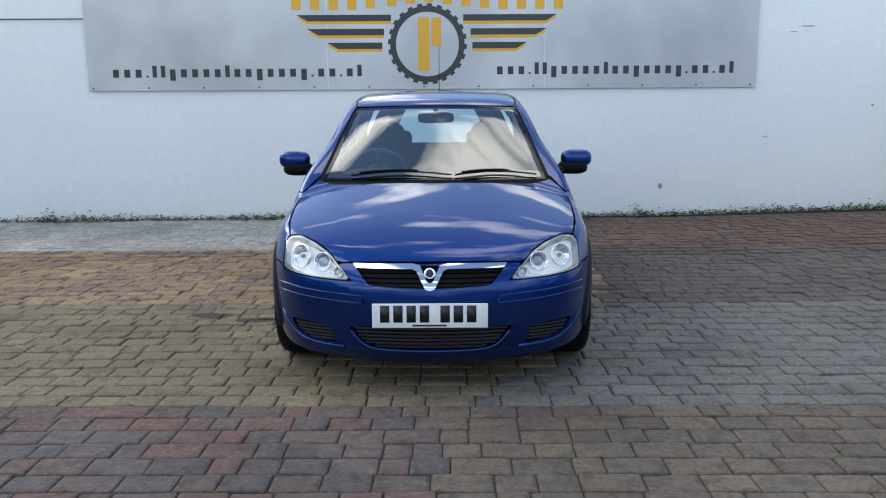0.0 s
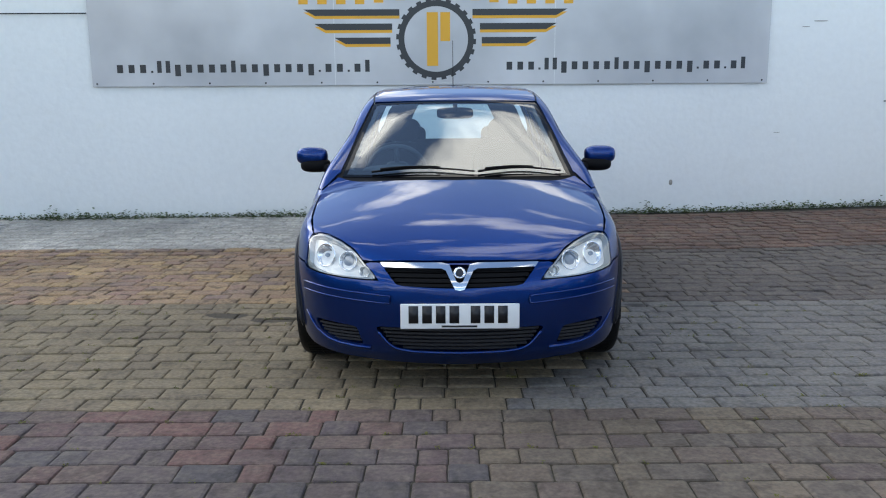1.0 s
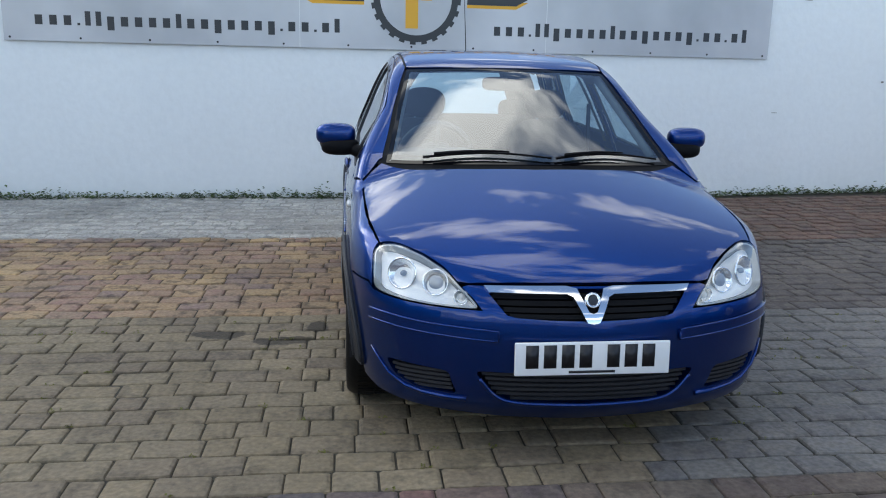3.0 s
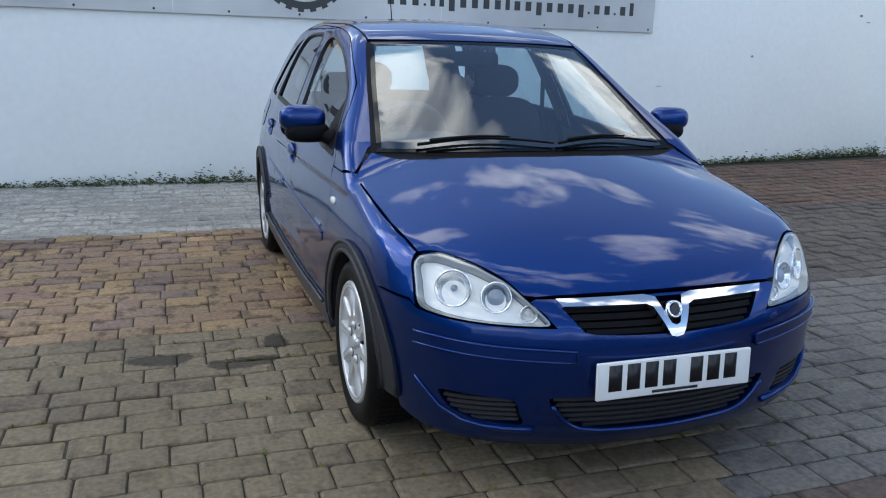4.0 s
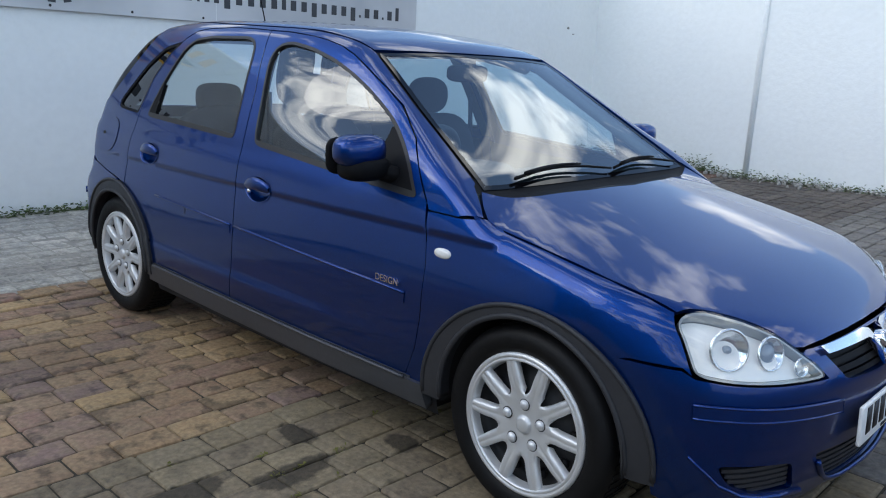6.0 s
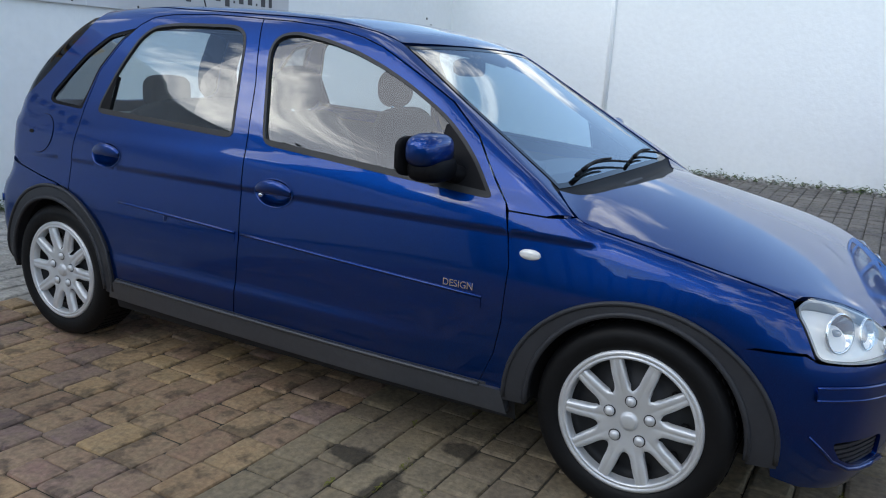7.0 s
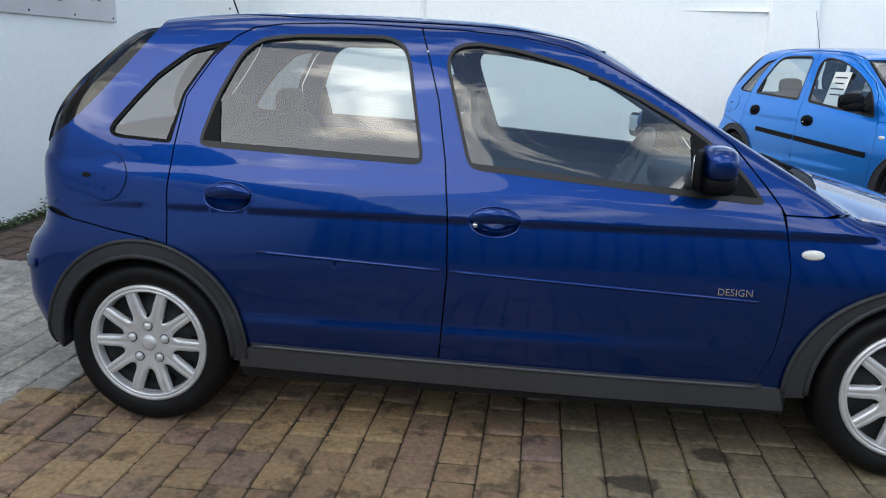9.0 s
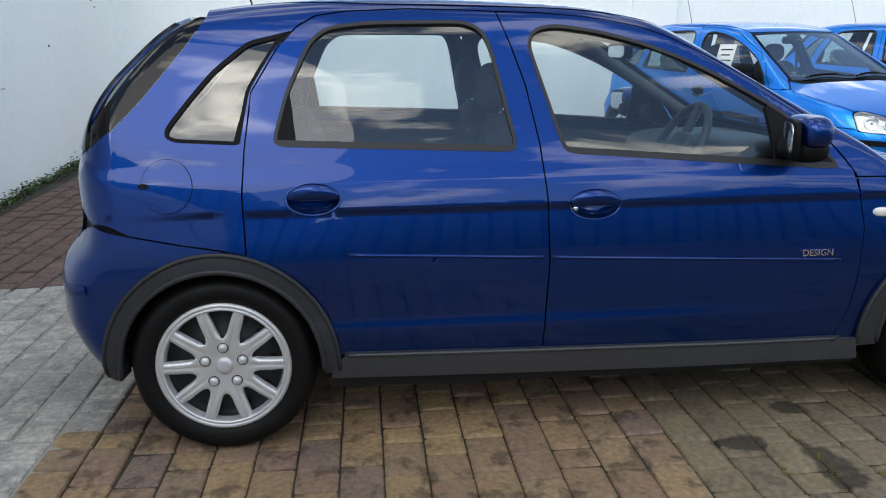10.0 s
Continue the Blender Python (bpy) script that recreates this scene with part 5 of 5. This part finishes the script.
for x0, x1, z0 in ((-3.607, -0.858, 1.648), (0.571, 3.227, 1.660)):
    kinds = "xxxpaadxxxxaxxdxxxdpxxpxa"
    wide = {"x": 1.0, "p": 0.55, "a": 0.75, "d": 0.95}
    total = sum(wide[k] for k in kinds)
    x = x0
    for k in kinds:
        w = wide[k] / total * (x1 - x0)
        lo, hi = {"x": (0, 0.085), "p": (0, 0.022), "a": (0, 0.125), "d": (-0.036, 0.085)}[k]
        g = w * (0.24 if k != "p" else 0.32)
        printed("print_bar", [(x + g, z0 + lo), (x + w - g, z0 + lo), (x + w - g, z0 + hi), (x + g, z0 + hi)], NAVY, 0.002, banner)
        x += w
GX, GZ = -0.16, 1.985
teeth = []
for i in range(24):
    for j, r in ((0, 0.405), (0.5, 0.405), (0.5, 0.43), (1, 0.43)):
        t = 2 * math.pi * (i + j) / 24
        teeth.append((r, t))
vs = [(GX + r * math.cos(t), -0.002, GZ + r * math.sin(t)) for r, t in teeth] + [(GX + 0.342 * math.cos(t), -0.002, GZ + 0.342 * math.sin(t)) for r, t in teeth]
n = len(teeth)
mesh_ob("print_gear", vs, [(i, n + i, n + (i + 1) % n, (i + 1) % n) for i in range(n)], NAVY, banner, smooth=False)
printed("print_block", [(GX - 0.10, GZ - 0.28), (GX + 0.02, GZ - 0.28), (GX + 0.02, GZ + 0.28), (GX - 0.10, GZ + 0.28)], GOLD, 0.002, banner)
printed("print_block", [(GX + 0.045, GZ - 0.02), (GX + 0.15, GZ - 0.02), (GX + 0.15, GZ + 0.28), (GX + 0.045, GZ + 0.28)], GOLD, 0.002, banner)
for s, xin in ((-1, GX - 0.47), (1, GX + 0.47)):
    for z, ln, ind in ((2.262, 1.02, -0.08), (2.115, 0.83, 0.0), (1.97, 0.60, 0.02)):
        a, b = xin + s * ind, xin + s * (ind + ln)
        for dx, dz, material, dep in ((0.0, -0.03, GOLD, 0.0015), (0.0, 0.0, NAVY, 0.0025)):
            pts = [(a, z + dz - 0.032), (b - s * 0.12, z + dz - 0.032), (b, z + dz + 0.035), (a, z + dz + 0.035)]
            printed("print_stripe", pts if s > 0 else pts[::-1], material, dep, banner)
for i in range(15):
    x = -1.57 + i * 0.2 + (0.0 if i < 5 else 0.03)
    lift = 0.08 * max(0, 1 - abs((x - GX) / 0.75))
    printed("print_bar", [(x - 0.05, 2.35 + lift), (x + 0.05, 2.35 + lift), (x + 0.05, 2.52 + lift), (x - 0.05, 2.52 + lift)], GOLD, 0.002, banner)


# ---- cars ----
build_car("hatchback", pose(0, 4.5, 0), "dark metallic blue five-door hatchback parked on block paving", "", "design")
blue = build_car("parked_hatchback", pose(3.235, 2.215, 0.035, 0, 0, -73.2), "bright blue five-door hatchback with black trim by the wall", "parked blue cars", "plain")
copy_thing(blue, pose(3.9, -0.1, 0.03, 0, 0, -73.2))

# price sheet in the parked car's front side window
sheet_m = pose(3.235, 2.215, 0.035, 0, 0, -73.2)
bm = bmesh.new()
add_box(bm, (-0.002, -0.11, -0.15), (0.002, 0.11, 0.15), 0.001)
price = part("price_sheet", bm, PAPER, None, smooth=False)
price.matrix_world = sheet_m @ pose(-0.672, 1.12, 1.06, 0, 17, 0)
tagged(price, "white printed price sheet behind the car's side window", "sign")
for z, w in ((0.10, 0.08), (0.05, 0.06), (0.0, 0.09), (-0.05, 0.07)):
    bm = bmesh.new()
    add_box(bm, (-0.0035, -w, z - 0.006), (-0.0024, w, z + 0.006))
    part("print_bar", bm, STEEL, price, smooth=False)

# cable and chipped spots on the rear wall
vs, fs = tube([(-12, BACK(-12) - 0.02, 2.20), (-9, BACK(-9) - 0.02, 2.25), (-6.5, BACK(-6.5) - 0.02, 2.27), (-3.86, BACK(-3.86) - 0.02, 2.27)], 0.006, 8)
tagged(mesh_ob("wall_cable", vs, fs, STEEL), "thin grey cable clipped along the white wall", "cable")
north = bpy.data.objects["wall_north"]
for x, z, w, h in ((3.61, 0.965, 0.07, 0.006), (6.30, 1.79, 0.04, 0.03), (6.42, 1.72, 0.05, 0.012), (4.02, 2.16, 0.16, 0.010), (3.86, 2.10, 0.09, 0.007), (4.8, 1.30, 0.03, 0.02), (2.45, 0.42, 0.04, 0.06)):
    vs, fs = blob((x, BACK(x) - 0.006, z), (w / 2, 0.008, h / 2), 0.8, 14, 8)
    mesh_ob("chip", vs, fs, STONE, north)

ROW, GAP, LENGTHS = 0.135, 0.0028, (0.115, 0.15, 0.18, 0.205, 0.225)

# ---- weeds, rubble, hedge ----
rng = random.Random(4)


def leaves(name, spots, material, label, category, size, up=0.6):
    """Small bent leaves round the given spots, joined as uncounted growth."""
    vs, fs = [], []
    for x, y, z, r, h, n in spots:
        for _ in range(n):
            a, q = rng.uniform(0, 6.283), rng.random()
            p = Vector((x + rng.gauss(0, r), y + rng.gauss(0, r * 0.6), z + abs(rng.gauss(0, h))))
            d = Vector((math.cos(a), math.sin(a), up * rng.uniform(-0.3, 1.6))).normalized()
            s = d.cross(Vector((0, 0, 1))).normalized()
            ln, w = size * rng.uniform(0.5, 1.4), size * rng.uniform(0.15, 0.4)
            k = len(vs)
            vs += [p, p + d * ln * 0.5 + s * w + Vector((0, 0, w * 0.4)), p + d * ln - Vector((0, 0, ln * 0.15)), p + d * ln * 0.5 - s * w + Vector((0, 0, w * 0.4))]
            fs += [(k, k + 1, k + 2), (k, k + 2, k + 3)]
    return tagged(mesh_ob(name, vs, fs, material, smooth=False), label, category, kind="stuff")


spots = []
x = -9.0
while x < 6.9:
    dense_here = 0.5 + 0.5 * noise.noise(Vector((x * 0.9, 3.1, 0))) + (0.9 if x > 5.6 else 0)
    y = BACK(x) - 0.05
    spots.append((x, y, rise(x, y) - 0.01, 0.06, 0.018 + 0.022 * dense_here, int(16 + 26 * dense_here)))
    x += 0.075
for cx in (-1.05, -0.78, 0.25, -4.4, 2.2):
    spots.append((cx, BACK(cx) - 0.07, rise(cx, 9.2), 0.04, 0.055, 50))
y = 9.2
while y > 2.0:
    d = 0.5 + 0.5 * noise.noise(Vector((y * 0.8, 9.7, 0))) + (0.8 if y > 7.6 else 0)
    spots.append((SIDE(y) - 0.12, y, rise(7, y) - 0.01, 0.07, 0.022 + 0.035 * d, int(18 + 40 * d)))
    y -= 0.09
for i in range(90):
    x = -16 + i * 0.13 + rng.uniform(-0.05, 0.05)
    if x < -4.0:
        spots.append((x, BACK(x) + 0.10, 2.70, 0.09, 0.05 + 0.07 * abs(noise.noise(Vector((x * 0.7, 8.2, 0)))), 26))
leaves("weeds", spots, LEAF, "green weeds and moss growing along the foot of the walls", "weeds", 0.038)
tufts = []
for _ in range(190):
    y = 3.665 + ROW * rng.randint(-9, 13)
    x = rng.uniform(-2.6, 2.2)
    tufts.append((x, y, rise(x, y) - 0.006, 0.010, 0.004, rng.randint(5, 16)))
leaves("moss", tufts, MOSS, "small yellow-green moss tufts in the paving joints", "moss", 0.012, 0.9)
vs, fs = [], []
for _ in range(420):
    y = rng.uniform(2.0, 9.1)
    x = SIDE(y) - abs(rng.gauss(0.12, 0.12))
    r = rng.uniform(0.008, 0.035)
    b = bmesh.new()
    bmesh.ops.create_icosphere(b, subdivisions=1, radius=r)
    k = len(vs)
    vs += [Vector((x, y, rise(x, y) + r * 0.3)) + v.co * rng.uniform(0.7, 1.2) for v in b.verts]
    fs += [tuple(k + v.index for v in f.verts) for f in b.faces]
    b.free()
tagged(mesh_ob("rubble", vs, fs, STONE, smooth=False), "loose pale stones along the foot of the wall", "stones", kind="stuff")

hedge_spots = []
bm = bmesh.new()
for i in range(100):
    y = -9 + i * 0.4
    top = 2.6 + 4.4 * min(1, max(0, (y - 7.5) / 5)) + 0.8 * noise.noise(Vector((y * 0.35, 1.7, 0))) + 0.25 * noise.noise(Vector((y * 1.3, 5.7, 0)))
    add_box(bm, (-10.6, y - 0.25, -0.02), (-9.6, y + 0.25, top))
    for _ in range(round(2.4 * top)):
        hedge_spots.append((rng.uniform(-10.3, -9.5), y, rng.uniform(0.2, top - 0.1), 0.2, 0.22, 16))
core = part("hedge", bm, HEDGE, None, smooth=False)
tagged(core, "dense dark green hedge along the open side of the yard", "hedge", kind="stuff")
leaves("hedge_leaves", hedge_spots, HEDGE, "dark green leaves of the hedge", "hedge", 0.16)

# ---- block paving ----
PAVING = {
    "red": brick_mat("red_blocks", [(0.150, 0.095, 0.085), (0.190, 0.098, 0.083), (0.115, 0.090, 0.092), (0.140, 0.105, 0.098), (0.098, 0.086, 0.090), (0.165, 0.112, 0.095)]),
    "tan": brick_mat("tan_blocks", [(0.163, 0.125, 0.091), (0.132, 0.106, 0.087), (0.186, 0.144, 0.098), (0.132, 0.095, 0.083), (0.171, 0.129, 0.095)]),
    "buff": brick_mat("buff_blocks", [(0.265, 0.205, 0.122), (0.295, 0.23, 0.138), (0.236, 0.182, 0.118), (0.30, 0.238, 0.145), (0.222, 0.17, 0.112)]),
    "grey": brick_mat("grey_blocks", [(0.192, 0.18, 0.166), (0.216, 0.204, 0.186), (0.176, 0.165, 0.159), (0.2, 0.187, 0.171)]),
    "brown": brick_mat("brown_blocks", [(0.45, 0.295, 0.145), (0.32, 0.19, 0.145), (0.40, 0.255, 0.14), (0.51, 0.34, 0.165), (0.28, 0.185, 0.155), (0.43, 0.28, 0.145)], 0.8, (0.37, 0.28, 0.16), 0.2, 0.5),
    "dark": brick_mat("dark_blocks", [(0.11, 0.092, 0.084), (0.128, 0.106, 0.092), (0.092, 0.079, 0.075), (0.136, 0.114, 0.101)]),
    "rust": brick_mat("rust_blocks", [(0.171, 0.095, 0.071), (0.199, 0.114, 0.081), (0.142, 0.085, 0.071), (0.18, 0.123, 0.09)]),
    "pale": brick_mat("pale_blocks", [(0.60, 0.57, 0.51), (0.66, 0.62, 0.55), (0.56, 0.53, 0.47), (0.52, 0.49, 0.44)], 0.85, (0.42, 0.41, 0.38), 0.35),
}


def zone(x, y):
    j = 0.12 * noise.noise(Vector((x * 1.5, y * 1.5, 0)))
    if y < 3.665:
        return "red" if x + 1.2 * j < 0.0 else "tan"
    if y < 5.55:
        return "buff" if x + 2 * j < 0.25 + (y - 3.78) * 0.525 else "grey"
    if y < 7.39 or (y < 7.53 and x < -0.6):
        return "brown" if x + 2 * j < 1.2 else "dark"
    return "pale" if x + 2 * j < 0.85 + max(0, 8.4 - y) * 0.2 else "rust"


def block(w, d, cx=0.0, cy=0.0, cz=0.0, tilt=(0, 0)):
    """A paving block with a worn, rounded top edge, as verts and faces."""
    vs = []
    for z, inset in ((-0.045, 0), (-0.010, 0), (-0.0035, 0.0035), (0.0, 0.014)):
        for sx, sy, cut in ((-1, -1, (0, 1)), (-1, -1, (1, 0)), (1, -1, (1, 0)), (1, -1, (0, 1)), (1, 1, (0, 1)), (1, 1, (1, 0)), (-1, 1, (1, 0)), (-1, 1, (0, 1))):
            x, y = sx * (w / 2 - inset - 0.007 * cut[0]), sy * (d / 2 - inset - 0.007 * cut[1])
            vs.append((cx + x, cy + y, cz + z + tilt[0] * x + tilt[1] * y))
    fs = [tuple(range(24, 32))]
    for k in (0, 8, 16):
        fs += [(k + i, k + (i + 1) % 8, k + 8 + (i + 1) % 8, k + 8 + i) for i in range(8)]
    return vs, fs


paving = tagged(new("paving"), "block paving in bands of buff, red, brown and grey", "paving", kind="structure")
rest = {k: ([], []) for k in PAVING}
shared, count = {}, 0
row = 0
y = 3.665 - ROW * 13
while y < 9.18:
    x = -7.4 + rng.uniform(0, 0.2)
    while x < SIDE(y) - 0.05:
        ln = rng.choice(LENGTHS)
        cx, cy = x + ln / 2, y + ROW / 2
        x += ln
        k = zone(cx, cy)
        cz = rise(cx, cy) + rng.uniform(-0.004, 0.003)
        tilt = (rng.uniform(-0.03, 0.03), rng.uniform(-0.035, 0.035))
        near = (-1.62 < cx < -0.92 and 2.8 < cy < 7.6) or (-0.92 < cx < 0.6 and 2.95 < cy < 3.62)
        if near and count < 300:
            count += 1
            if (k, ln) not in shared:
                bv, bf = block(ln - GAP, ROW - GAP)
                me = bpy.data.meshes.new("brick")
                me.from_pydata(bv, [], bf)
                me.materials.append(PAVING[k])
                shared[(k, ln)] = me
            ob = new("brick", shared[(k, ln)])
            ob.parent = paving
            ob.matrix_basis = Matrix.Translation((cx, cy, cz)) @ Euler((tilt[1], -tilt[0], rng.uniform(-0.012, 0.012))).to_matrix().to_4x4()
        else:
            bv, bf = block(ln - GAP - rng.uniform(0, 0.003), ROW - GAP - rng.uniform(0, 0.003), cx, cy, cz, tilt)
            vs, fs = rest[k]
            n0 = len(vs)
            vs += bv
            fs += [tuple(n0 + i for i in f) for f in bf]
    y += ROW
for k, (vs, fs) in rest.items():
    if vs:
        tagged(mesh_ob("blocks", vs, fs, PAVING[k], paving, smooth=False), f"{k} paving blocks", kind="stuff")
